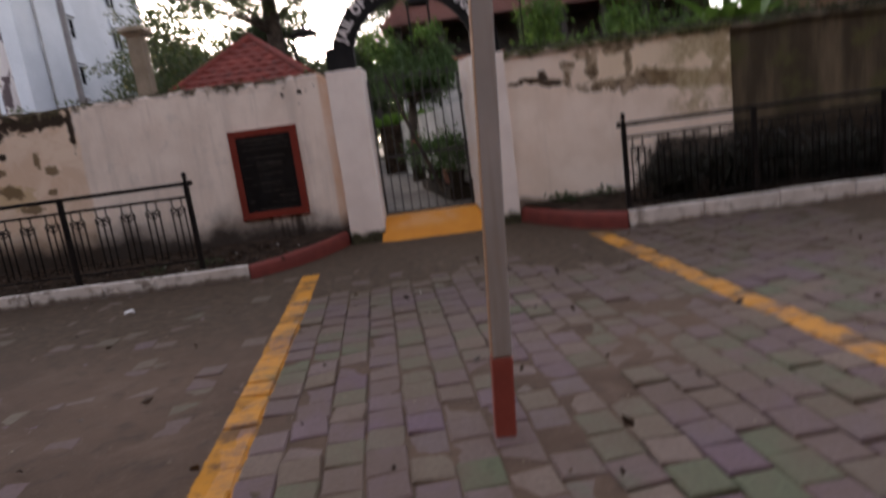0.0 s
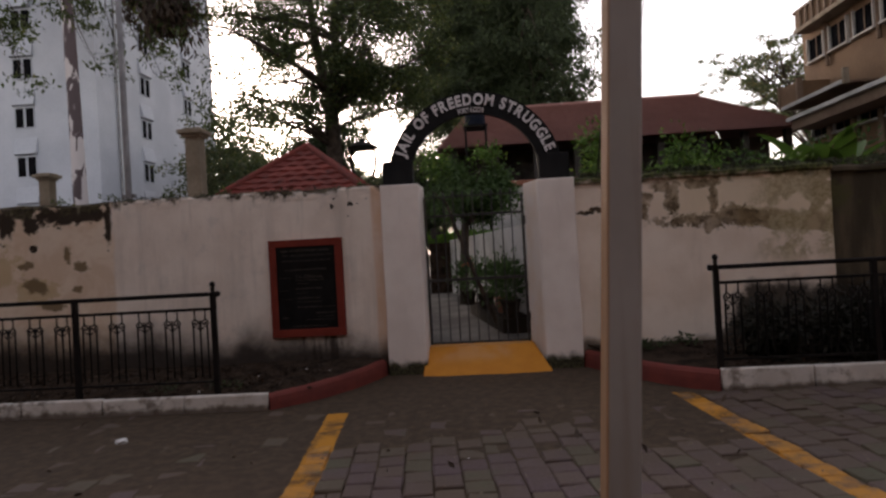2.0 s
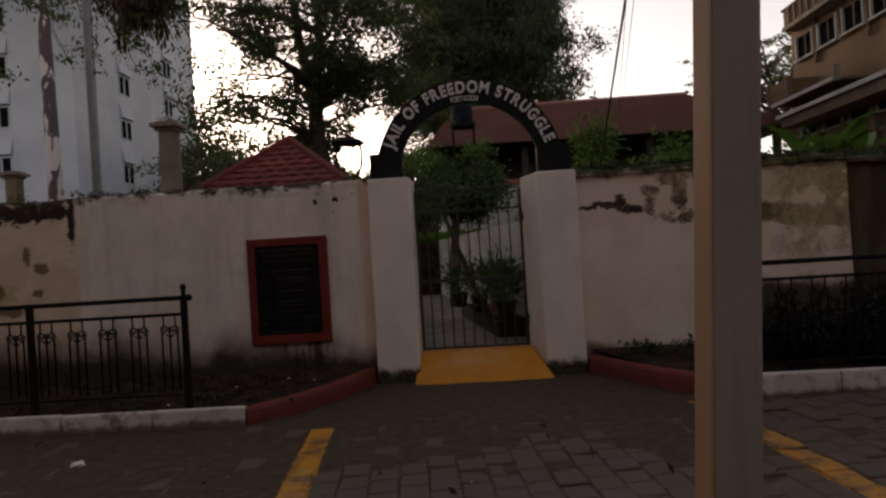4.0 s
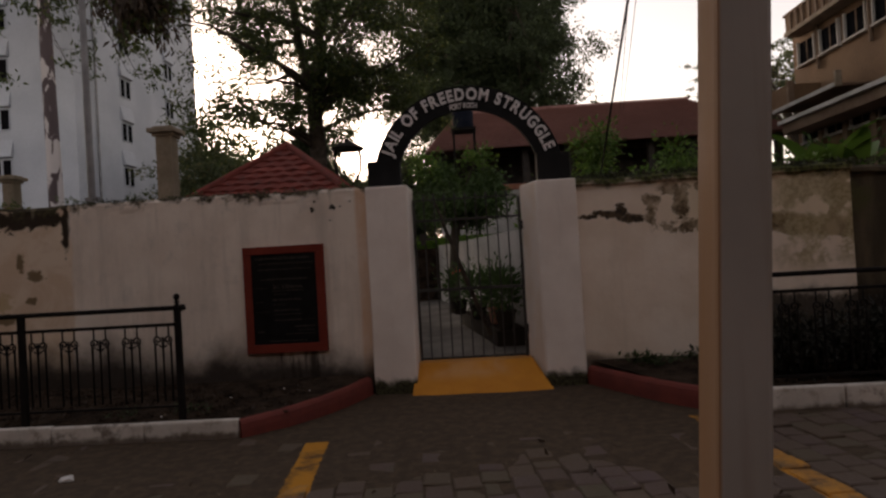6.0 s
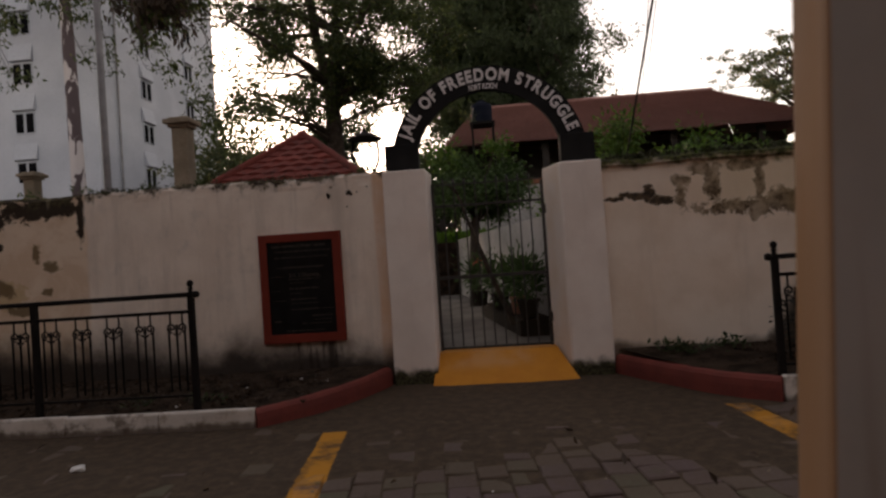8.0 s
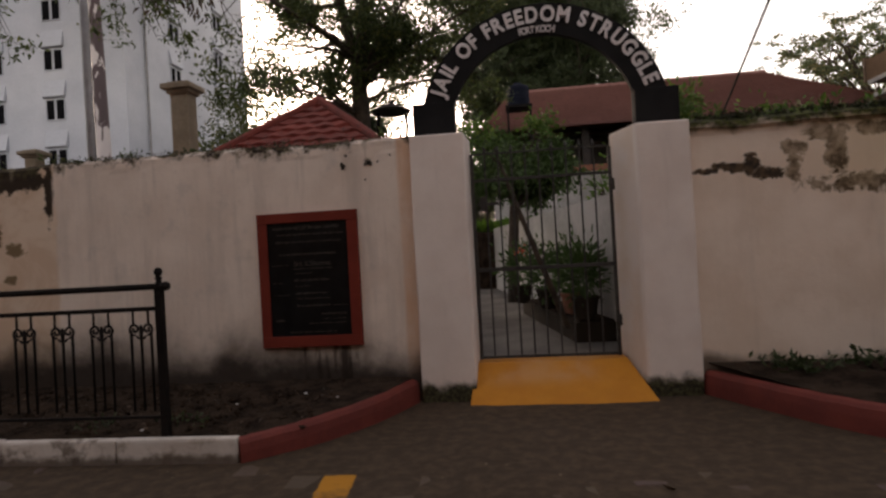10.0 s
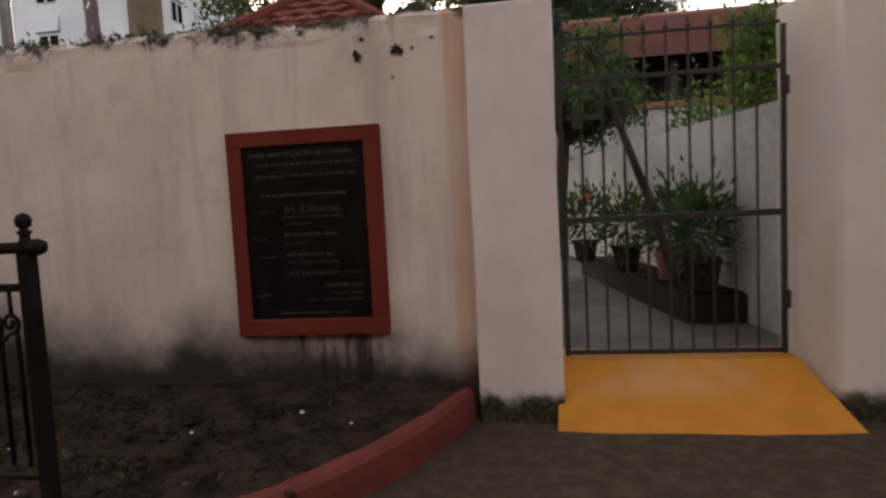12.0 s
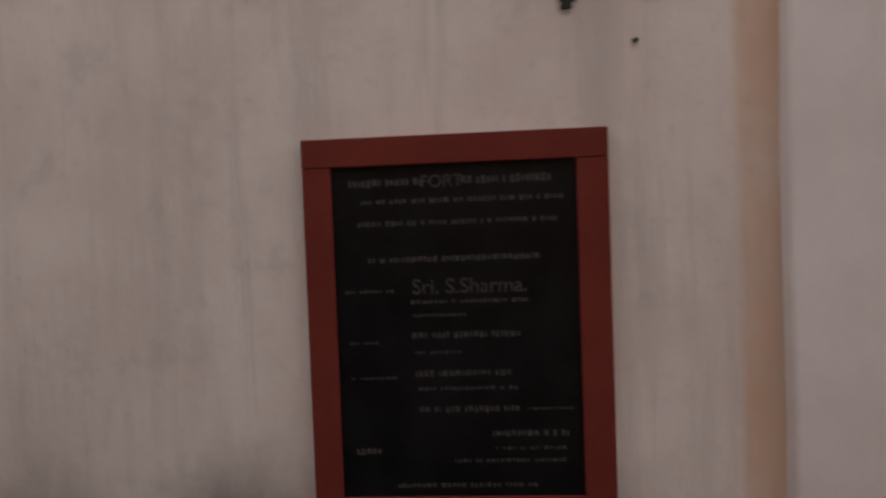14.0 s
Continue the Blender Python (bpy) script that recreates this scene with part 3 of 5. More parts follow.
def rough_wall(name, x0, x1, y0, thick, top, material, label, lip=0.0, amp=0.02, step=0.06, low=-0.05):
    """A plastered wall along x with an uneven, rounded top; lip: how far its crown hangs over."""
    prof = [(0, low), (0, 0.5), (0, 1.0), (0, 1.5), (0, top - 0.14), (-lip * 0.2, top - 0.1), (-lip, top - 0.075), (-lip, top - 0.035), (0.03, top), (thick - 0.03, top), (thick, top - 0.05), (thick, low)]
    xs = spans(x0, x1, step)
    xs[-1] = x1
    verts, faces = [], []
    for x in xs:
        rise = amp * (noise.noise((x * 1.4, 3.0, y0)) + 0.6 * noise.noise((x * 5.5, 8.0, y0)))
        for k, (dy, z) in enumerate(prof):
            wave = 0.007 * noise.noise((x * 1.1, z * 1.3, 5.0)) + 0.003 * noise.noise((x * 6, z * 6, 2.0))
            if k in (5, 6, 7):
                wave += 0.014 * noise.noise((x * 8, z * 9, 7.0))
            verts.append((x, y0 + dy + (wave if k < 8 else 0), z + (rise if z > top - 0.12 else 0)))
    m = len(prof)
    for i in range(len(xs) - 1):
        for k in range(m - 1):
            faces.append((i * m + k, (i + 1) * m + k, (i + 1) * m + k + 1, i * m + k + 1))
    faces += [tuple(range(m)), tuple(range((len(xs) - 1) * m, len(xs) * m))[::-1]]
    me = bpy.data.meshes.new(name)
    me.from_pydata(verts, [], faces)
    me.materials.append(material)
    return tagged(new(name, me), label, "wall", "", "structure")


wall_left = rough_wall("wall_left", -16, -0.86, 7.9, 0.32, 2.255, M["wall"], "pinkish cream plastered compound wall with mouldy base and crusted top", 0.0, 0.02)
wall_right = rough_wall("wall_right", 1.34, 4.24, 7.9, 0.32, 2.2, M["wall_r"], "cream plastered compound wall with flaking paint and black mould", 0.045, 0.02)
wall_old = rough_wall("wall_right_old", 4.24, 18, 7.95, 0.34, 2.17, M["old"], "old unpainted compound wall blackened with mould", 0.05, 0.03)

# holes broken into the plaster of the left wall
def pit(cx, cz, r, seed):
    rng = random.Random(seed)
    bm = bmesh.new()
    n = 22
    ring = []
    for k in range(n):
        a = 2 * math.pi * k / n
        q = 1.25 * r * rng.uniform(0.45, 1.3)
        ring.append(bm.verts.new((cx + q * math.cos(a), 7.889, cz + q * 0.85 * math.sin(a))))
    mid = bm.verts.new((cx, 7.893, cz))
    for k in range(n):
        bm.faces.new((mid, ring[(k + 1) % n], ring[k]))
    part("plaster_hole", bm, M["pit"], wall_left, "dark hole broken into the plaster")


for cx, cz, r, s in ((-1.475, 2.035, 0.026, 4), (-1.255, 2.05, 0.032, 9), (-1.17, 2.052, 0.009, 2), (-1.285, 1.905, 0.008, 5), (-1.445, 2.12, 0.012, 6), (-1.06, 2.1, 0.01, 8)):
    pit(cx, cz, r, s)


def pillar(name, outline, top, label):
    bm = bmesh.new()
    prism(bm, outline, -0.03, top)
    bmesh.ops.subdivide_edges(bm, edges=[e for e in bm.edges if abs(e.verts[0].co.z - e.verts[1].co.z) > 1], cuts=14)
    es = [e for e in bm.edges if abs(e.verts[0].co.z - e.verts[1].co.z) > 0.02 or min(v.co.z for v in e.verts) > top - 0.01]
    bmesh.ops.bevel(bm, geom=es, offset=0.018, segments=3, profile=0.6, affect="EDGES")
    for v in bm.verts:
        v.co.x += 0.006 * noise.noise((v.co.x, v.co.z * 1.7, 2))
        v.co.y += 0.006 * noise.noise((v.co.x * 2, v.co.z * 1.9, 6))
    return structure(name, bm, M["pillar"], label, "gate pillar")


pillar("gate_pillar_left", [(-0.885, 7.835), (-0.43, 7.835), (-0.41, 8.3), (-0.885, 8.3)], 2.235, "whitewashed square masonry gate pillar with a mossy foot")
pillar("gate_pillar_right", [(0.955, 7.835), (1.372, 7.835), (1.372, 8.3), (0.815, 8.3)], 2.2, "whitewashed masonry gate pillar with a splayed inner face")

# yellow ramp up to the gate
bm = bmesh.new()
front = [(-0.475, 7.70), (-0.2, 7.675), (0.3, 7.668), (0.75, 7.675), (1.0, 7.695)]
prof = [(0.0, -0.03), (0.0, 0.006), (0.02, 0.02), (0.37, 0.283), (0.62, 0.29)]
back_x = [-0.44, -0.15, 0.2, 0.5, 0.81]
grid = []
for (fx, fy), bx in zip(front, back_x):
    row = []
    for d, z in prof:
        f = min(1, d / 0.42)
        row.append(bm.verts.new((fx + (bx - fx) * f, fy + d, z + 0.004 * noise.noise((fx * 3, d * 5, 0)))))
    grid.append(row)
for a, b in zip(grid, grid[1:]):
    for k in range(len(prof) - 1):
        bm.faces.new((a[k], b[k], b[k + 1], a[k + 1]))
for row in (grid[0], grid[-1]):
    base = bm.verts.new((row[-1].co.x, row[-1].co.y, -0.03))
    bm.faces.new(row + [base])
bmesh.ops.recalc_face_normals(bm, faces=bm.faces[:])
structure("gate_ramp", bm, M["step"], "yellow painted concrete ramp up to the iron gate", "ramp")


# planted strips of bare soil behind the kerbs
LEFT_CURVE = [(-1.85, 6.47), (-1.66, 6.63), (-1.45, 6.86), (-1.18, 7.3), (-0.965, 7.88)]
RIGHT_CURVE = [(2.39, 6.47), (2.14, 6.69), (1.89, 7.01), (1.63, 7.5), (1.43, 7.9)]


def soil_bed(name, x0, x1, inner, label):
    """inner: plan points of the curved kerb that ends the bed, from the white kerb to the wall."""
    verts, faces, ny = [], [], 16
    left = x1 <= 0
    nx = int(abs(x1 - x0) / 0.08)
    for j in range(ny + 1):
        y = 6.485 + (7.9 - 6.485) * j / ny
        end = float(np.interp(y, [q[1] for q in inner], [q[0] for q in inner]))
        a, b = (x0, end) if left else (end, x1)
        for i in range(nx + 1):
            x = a + (b - a) * i / nx
            z = 0.135 + (0 if left else 0.035) + 0.085 * j / ny + 0.018 * noise.noise((x * 2, y * 2, 3)) + 0.012 * noise.noise((x * 9, y * 9, 1))
            verts.append((x, y, z))
    w = nx + 1
    faces = [(j * w + i, j * w + i + 1, (j + 1) * w + i + 1, (j + 1) * w + i) for j in range(ny) for i in range(nx)]
    me = bpy.data.meshes.new(name)
    me.from_pydata(verts, [], faces)
    me.polygons.foreach_set("use_smooth", [True] * len(faces))
    me.materials.append(M["soil"])
    return tagged(new(name, me), label, "soil bed", "", "structure")


soil_bed("soil_bed_left", -16, -1.0, LEFT_CURVE, "dark soil strip between kerb and wall")
soil_bed("soil_bed_right", 1.4, 18, RIGHT_CURVE, "dark soil strip between kerb and wall")


# kerbs
def kerb_run(name, stones, label, up=0.0):
    t = thing(name, label, "kerb", "", "structure")
    rng = random.Random(len(name))
    for x0, x1 in stones:
        bm = new_box(x0 + 0.004, x1 - 0.004, 6.425 + rng.uniform(-0.006, 0.006), 6.497, -0.06, 0.172 + up + rng.uniform(-0.006, 0.006), bevel=0.018)
        part("kerb_stone", bm, M["kerb_white"], t)
    return t


def edges_from(a, b, step):
    xs = spans(a, b, step)
    return list(zip(xs, xs[1:]))


kerb_run("kerb_left", [(x0, x1) for x0, x1 in edges_from(-1.835 - 0.82 * 16, -1.835, 0.82)], "white painted concrete kerb stones, worn and dirty")
kerb_run("kerb_right", [(x0, x1) for x0, x1 in edges_from(2.375, 2.375 + 0.82 * 17, 0.82)], "white painted concrete kerb stones, worn and dirty", 0.045)


def red_kerb(name, pts, label, up=0.0):
    prof = [(-0.058, -0.06), (-0.057, 0.07), (-0.05, 0.125), (-0.032, 0.152), (0.0, 0.162), (0.032, 0.152), (0.05, 0.125), (0.057, 0.07), (0.058, -0.06)]
    bm = bmesh.new()
    rings = []
    pts = [Vector((*p, 0)) for p in pts]
    for i, p in enumerate(pts):
        d = (pts[min(i + 1, len(pts) - 1)] - pts[max(i - 1, 0)]).normalized()
        s = Vector((d.y, -d.x, 0))
        rings.append([bm.verts.new(p + s * a + Vector((0, 0, z + (up + (0.04 - up) * i / (len(pts) - 1) if z > 0 else 0) + 0.006 * noise.noise((i * 0.9, a * 9, z * 4))))) for a, z in prof])
    for a, b in zip(rings, rings[1:]):
        for k in range(len(prof) - 1):
            bm.faces.new((a[k], b[k], b[k + 1], a[k + 1]))
    bm.faces.new(rings[0])
    bm.faces.new(rings[-1][::-1])
    bmesh.ops.recalc_face_normals(bm, faces=bm.faces[:])
    return structure(name, bm, M["kerb_red"], label, "kerb")


def through_points(pts, n=6):
    """A smooth plan curve through the points."""
    p = [Vector(q) for q in pts]
    p = [p[0] * 2 - p[1]] + p + [p[-1] * 2 - p[-2]]
    out = []
    for k in range(1, len(p) - 2):
        a, b, c, d = p[k - 1:k + 3]
        for i in range(n):
            f = i / n
            out.append(tuple(0.5 * (2 * b + (c - a) * f + (2 * a - 5 * b + 4 * c - d) * f * f + (3 * b - a - 3 * c + d) * f ** 3)))
    return out + [tuple(p[-2])]


red_kerb("kerb_red_left", through_points(LEFT_CURVE), "red painted kerb curving from the white kerb to the gate pillar")
red_kerb("kerb_red_right", through_points(RIGHT_CURVE), "red painted kerb curving from the white kerb to the gate pillar", 0.045)

# unseen plain walls added behind the walker: block sky light, bounce warm light
structure("wall_behind", new_box(-45, 45, -11, -10.5, -0.05, 13), M["brown"], "plain brown wall, unseen, added behind to block sky light", "wall")
structure("wall_behind_side_1", new_box(-26, -25.5, -10.4, 7.6, -0.05, 9), M["brown"], "plain brown wall, unseen, added at the side to block sky light", "wall")
structure("wall_behind_side_2", new_box(25.5, 26, -10.4, 7.6, -0.05, 9), M["brown"], "plain brown wall, unseen, added at the side to block sky light", "wall")

# the yard behind the gate
structure("yard_ground", new_box(-60, 60, 8.2, 70, -0.02, 0.27), M["yard"], "grey concrete path and yard behind the gate", "yard")


# ---- the gate and its sign ----
def iron_gate():
    g = thing("iron_gate", "closed grey iron bar gate between two pillars", "gate", at=(0.19, 8.12, 0.29))
    base = Vector((0.19, 8.12, 0.29))

    def add(name, bm, label=""):
        ob = part(name, bm, M["gate"], g, label)
        for v in ob.data.vertices:
            v.co -= base
        return ob

    add("stile", new_box(-0.405, -0.375, 8.105, 8.135, 0.3, 2.09, bevel=0.004))
    add("stile", new_box(0.765, 0.795, 8.105, 8.135, 0.3, 2.07, bevel=0.004))
    for z, h, name in ((2.075, 0.014, "top_rail"), (1.84, 0.024, "upper_rail"), (1.06, 0.034, "middle_rail"), (0.305, 0.026, "bottom_rail")):
        add(name, new_box(-0.376, 0.766, 8.108, 8.132, z, z + h, bevel=0.003))
    for k in range(9):
        x = -0.276 + 0.1155 * k
        add("bar", tube(bmesh.new(), [(x, 8.12, 0.31), (x, 8.12, 2.08)], 0.0075, 8))
        add("knob", lathe(bmesh.new(), [(0.001, 0.0), (0.012, 0.008), (0.016, 0.022), (0.008, 0.034), (0.010, 0.042), (0.001, 0.066)], 8, (x, 8.12, 2.085)))
    add("latch", new_box(-0.36, -0.17, 8.09, 8.107, 1.63, 1.66, bevel=0.003), "sliding latch bolt")
    add("latch_plate", new_box(-0.33, -0.27, 8.085, 8.103, 1.58, 1.71, bevel=0.004))
    for z in (0.6, 1.75):
        add("hinge", tube(bmesh.new(), [(0.80, 8.115, z - 0.05), (0.80, 8.115, z + 0.05)], 0.014, 10))
    return g


iron_gate()

CX, CZ, R_IN, R_OUT, SIGN_Y = 0.245, 2.265, 0.785, 1.05, 8.05


def glyph_mesh(text, size, depth, material, bold=0.0):
    cu = bpy.data.curves.new("glyph", "FONT")
    cu.body, cu.size, cu.extrude, cu.align_x, cu.align_y, cu.offset = text, size, depth, "CENTER", "BOTTOM_BASELINE", bold
    ob = bpy.data.objects.new("glyph", cu)
    scene.collection.objects.link(ob)
    dg = bpy.context.evaluated_depsgraph_get()
    dg.update()
    me = bpy.data.meshes.new_from_object(ob.evaluated_get(dg))
    bpy.data.objects.remove(ob)
    bpy.data.curves.remove(cu)
    me.materials.clear()
    me.materials.append(material)
    return me


def arch_sign():
    t = thing("arch_sign", "black sheet-metal arch with white raised lettering over the gate", "sign", at=(CX, SIGN_Y, 2.235))
    off = Matrix.Translation((-CX, -SIGN_Y, -2.235))
    bm = bmesh.new()
    n = 48
    rings = []
    for k in range(n + 1):
        a = math.pi * k / n
        ring = []
        for r, y in ((R_IN, 0), (R_OUT, 0), (R_OUT, 0.06), (R_IN, 0.06)):
            ring.append(bm.verts.new((CX + r * math.cos(a), SIGN_Y + y, CZ + r * math.sin(a))))
        rings.append(ring)
    for a, b in zip(rings, rings[1:]):
        for k in range(4):
            bm.faces.new((a[k], a[(k + 1) % 4], b[(k + 1) % 4], b[k]))
    bm.faces.new(rings[0])
    bm.faces.new(rings[-1][::-1])
    bmesh.ops.recalc_face_normals(bm, faces=bm.faces[:])
    bm.transform(off)
    part("arch_band", bm, M["arch"], t)
    for x0, x1, zt in ((-0.865, -0.505, 2.535), (0.995, 1.35, 2.515)):
        bm = new_box(x0, x1, SIGN_Y - 0.045, SIGN_Y + 0.12, 2.2, zt, bevel=0.008)
        bm.transform(off)
        part("foot_block", bm, M["arch"], t)
    cache = {}

    def lay(text, a0, a1, radius, size, bold, squeeze):
        """Letters along the arc, each given the room that its own width needs."""
        wide = []
        for ch in text:
            if ch != " " and (ch, size) not in cache:
                cache[(ch, size)] = glyph_mesh(ch, size, 0.006, M["sign"], bold)
            xs = [v.co.x for v in cache[(ch, size)].vertices] if ch != " " else [0, size * 0.3]
            wide.append((max(xs) - min(xs)) * squeeze)
        gap = (radians(a0 - a1) * radius - sum(wide)) / (len(text) - 1)
        run = 0.0
        for ch, w in zip(text, wide):
            a = radians(a0) - (run + w / 2) / radius
            run += w + gap
            if ch == " ":
                continue
            me = cache[(ch, size)]
            xs = [v.co.x for v in me.vertices]
            ob = part("letter", me, None, t, "white raised letter")
            p = Vector((CX + radius * math.cos(a), SIGN_Y - 0.006, CZ + radius * math.sin(a)))
            ob.matrix_basis = off @ Matrix.Translation(p) @ Matrix.Rotation(math.pi / 2 - a, 4, "Y") @ Matrix.Rotation(math.pi / 2, 4, "X") @ Matrix.Diagonal((squeeze, 1, 1, 1)) @ Matrix.Translation((-(max(xs) + min(xs)) / 2, 0, 0))

    lay("JAIL OF FREEDOM STRUGGLE", 160.0, 18.0, 0.895, 0.178, 0.006, 0.84)
    lay("FORT KOCHI", 101.5, 80.5, 0.802, 0.082, 0.0015, 0.72)
    return t


arch_sign()


# ---- the plaque ----
def plaque():
    t = thing("wall_plaque", "black polished stone plaque in a red frame on the wall", "plaque", at=(-1.816, 7.87, 1.08))
    off = Matrix.Translation((1.816, -7.87, -1.08))

    def add(name, bm, material, label=""):
        bm.transform(off)
        return part(name, bm, material, t, label)

    x0, x1, z0, z1 = -2.258, -1.374, 0.505, 1.662
    i0, i1, j0, j1 = -2.174, -1.464, 0.6, 1.578
    add("stone_slab", new_box(i0 - 0.01, i1 + 0.01, 7.872, 7.91, j0 - 0.01, j1 + 0.01), M["stone"], "polished black stone slab")
    add("frame_rail", new_box(x0, x1, 7.855, 7.91, j1, z1, bevel=0.004), M["frame_red"])
    add("frame_rail", new_box(x0, x1, 7.855, 7.91, z0, j0, bevel=0.004), M["frame_red"])
    add("frame_stile", new_box(x0, i0, 7.857, 7.91, j0, j1, bevel=0.004), M["frame_red"])
    add("frame_stile", new_box(i1, x1, 7.857, 7.91, j0, j1, bevel=0.004), M["frame_red"])
    w, h = i1 - i0, j1 - j0
    # lines that cannot be read: top, left, right and height as shares of the slab
    lines = [(0.05, 0.07, 0.38, 0.036), (0.05, 0.52, 0.9, 0.036), (0.107, 0.12, 0.95, 0.024), (0.172, 0.1, 0.92, 0.024), (0.281, 0.14, 0.85, 0.026), (0.375, 0.04, 0.26, 0.014), (0.41, 0.31, 0.8, 0.017), (0.45, 0.32, 0.54, 0.014),
             (0.51, 0.31, 0.77, 0.028), (0.53, 0.05, 0.17, 0.012), (0.562, 0.32, 0.52, 0.013), (0.626, 0.32, 0.74, 0.028), (0.637, 0.05, 0.25, 0.012), (0.672, 0.33, 0.74, 0.016), (0.735, 0.33, 0.75, 0.028), (0.737, 0.78, 0.97, 0.011),
             (0.81, 0.63, 0.95, 0.027), (0.855, 0.64, 0.93, 0.013), (0.892, 0.47, 0.94, 0.016), (0.966, 0.23, 0.82, 0.02), (0.86, 0.06, 0.18, 0.03)]
    rng = random.Random(7)
    for v, a, b, hh in lines:
        bm = bmesh.new()
        u = a
        while u < b - 0.01:
            e = min(b, u + rng.uniform(0.008, 0.022))
            zc = j1 - v * h
            box(bm, i0 + u * w, i0 + e * w, 7.8705, 7.873, zc - hh * h * rng.uniform(0.2, 0.36), zc + hh * h * rng.uniform(0.2, 0.36))
            u = e + (0.006 if rng.random() < 0.8 else 0.02)
        add("text_line", bm, M["letters"], "worn engraved line of text")
    for text, u, v, size in (("Sri. S.Sharma.", 0.555, 0.385, 0.062), ("FORT", 0.455, 0.067, 0.05)):
        me = glyph_mesh(text, size, 0.001, M["letters"], 0.0005)
        ob = part("text_line", me, None, t, "engraved lettering")
        ob.matrix_basis = off @ Matrix.Translation((i0 + u * w, 7.871, j1 - v * h)) @ Matrix.Rotation(math.pi / 2, 4, "X")
    return t


plaque()


# ---- railings ----
def scroll_mesh():
    bm = bmesh.new()
    pts = []
    for k in range(22):
        a = -math.pi / 2 + k * 0.42
        r = 0.040 * (1 - k / 26)
        pts.append((r * math.cos(a), 0, r * math.sin(a)))
    return mesh_of("scroll", tube(bm, pts, 0.0085, 6), M["iron"], True)


def baluster_mesh(length, slim):
    bm = bmesh.new()
    tube(bm, [(0, 0, 0), (0, 0, -0.05), (0, 0, -0.09), (0, 0, -length)], [0.008, 0.0135 if not slim else 0.0095, 0.0095, 0.0085], 6)
    return mesh_of("baluster", bm, M["iron"], True)


def railing(name, x_start, way, panels, label):
    """An iron railing from its free end; way: -1 runs to smaller x, +1 to larger."""
    y, t = 6.525, thing(name, label, "railing", "railings by the kerb", at=(x_start, 6.525, 0.14))
    off = Vector((x_start, y, 0.14))
    pitch = 1.40

    def add(nm, data, at=(0, 0, 0), lab="", flip=False):
        ob = part(nm, data, None, t, lab)
        ob.matrix_basis = Matrix.Translation(Vector(at) - off) @ (Matrix.Diagonal((-1, 1, 1, 1)) if flip else Matrix.Identity(4))
        return ob

    end = x_start + way * pitch * panels
    bm = tube(bmesh.new(), [(x_start - way * 0.035, y, 1.135), (end, y, 1.135)], 0.021, 10)
    add("top_rail", mesh_of("top_rail", bm, M["iron"], True))
    lo, hi = sorted((x_start, end))
    add("second_rail", mesh_of("second_rail", new_box(lo, hi, y - 0.012, y + 0.012, 0.978, 1.006, bevel=0.003), M["iron"]))
    add("bottom_rail", mesh_of("bottom_rail", new_box(lo, hi, y - 0.01, y + 0.01, 0.275, 0.295, bevel=0.003), M["iron"]))
    post = mesh_of("post", new_box(-0.024, 0.024, -0.024, 0.024, 0.08, 1.125, bevel=0.004), M["iron"])
    for k in range(panels + 1):
        add("post", post, (x_start + way * pitch * k, y, 0))
    bm = lathe(bmesh.new(), [(0.026, 1.11), (0.03, 1.14), (0.018, 1.165), (0.017, 1.18), (0.027, 1.19), (0.012, 1.2), (0.024, 1.212), (0.028, 1.232), (0.02, 1.252), (0.001, 1.26)], 14)
    add("finial", mesh_of("finial", bm, M["iron"], True), (x_start, y, 0), "turned ball finial on the end post")
    bm = lathe(bmesh.new(), [(0.001, -0.03), (0.024, -0.024), (0.032, 0), (0.024, 0.024), (0.001, 0.03)], 12)
    bm.transform(Matrix.Rotation(math.pi / 2, 4, "Y"))
    add("end_knob", mesh_of("end_knob", bm, M["iron"], True), (x_start - way * 0.045, y, 1.135))
    scroll, stem = scroll_mesh(), mesh_of("stem", tube(bmesh.new(), [(0, 0, 0), (0, 0, -0.085)], 0.0075, 6), M["iron"], True)
    side, mid = baluster_mesh(0.52, True), baluster_mesh(0.56, False)
    hook = []
    for k in range(12):
        a = math.pi + math.pi * k / 11
        hook.append((0.03 * math.cos(a), 0, 0.022 * math.sin(a)))
    hook = mesh_of("hook", tube(bmesh.new(), hook, 0.0075, 6), M["iron"], True)
    for p in range(panels):
        for k in range(5):
            cx = x_start + way * (pitch * p + 0.14 + 0.28 * k)
            for s in (-1, 1):
                add("stem", stem, (cx + s * 0.053, y, 0.98))
                add("scroll", scroll, (cx + s * 0.045, y, 0.862), "", s < 0)
                add("baluster", side, (cx + s * 0.07, y, 0.845))
            add("baluster", mid, (cx, y, 0.89))
            add("hook", hook, (cx, y, 0.82))
    return t


railing("railing", -2.362, -1, 6, "black painted iron railing with scrolls and a ball finial")
railing("railing", 2.41, 1, 6, "black painted iron railing with scrolls before a mouldy wall")


# ---- street pole ----
def street_pole():
    t = thing("street_pole", "square grey metal street pole with a red painted base", "pole", at=(0.544, 2.312, 0))
    lean = Matrix(((1, 0, 0.058, 0), (0, 1, 0, 0), (0, 0, 1, 0), (0, 0, 0, 1)))
    bm = new_box(-0.0445, 0.0445, -0.0445, 0.0445, 0.36, 7.5, bevel=0.01)
    bm.transform(lean)
    part("shaft", bm, M["pole"], t, "grey metal shaft with a brownish side")
    bm = new_box(-0.046, 0.046, -0.046, 0.046, -0.04, 0.36, bevel=0.01)
    bm.transform(lean)
    part("painted_base", bm, M["pole_red"], t, "red painted base")
    return t


street_pole()


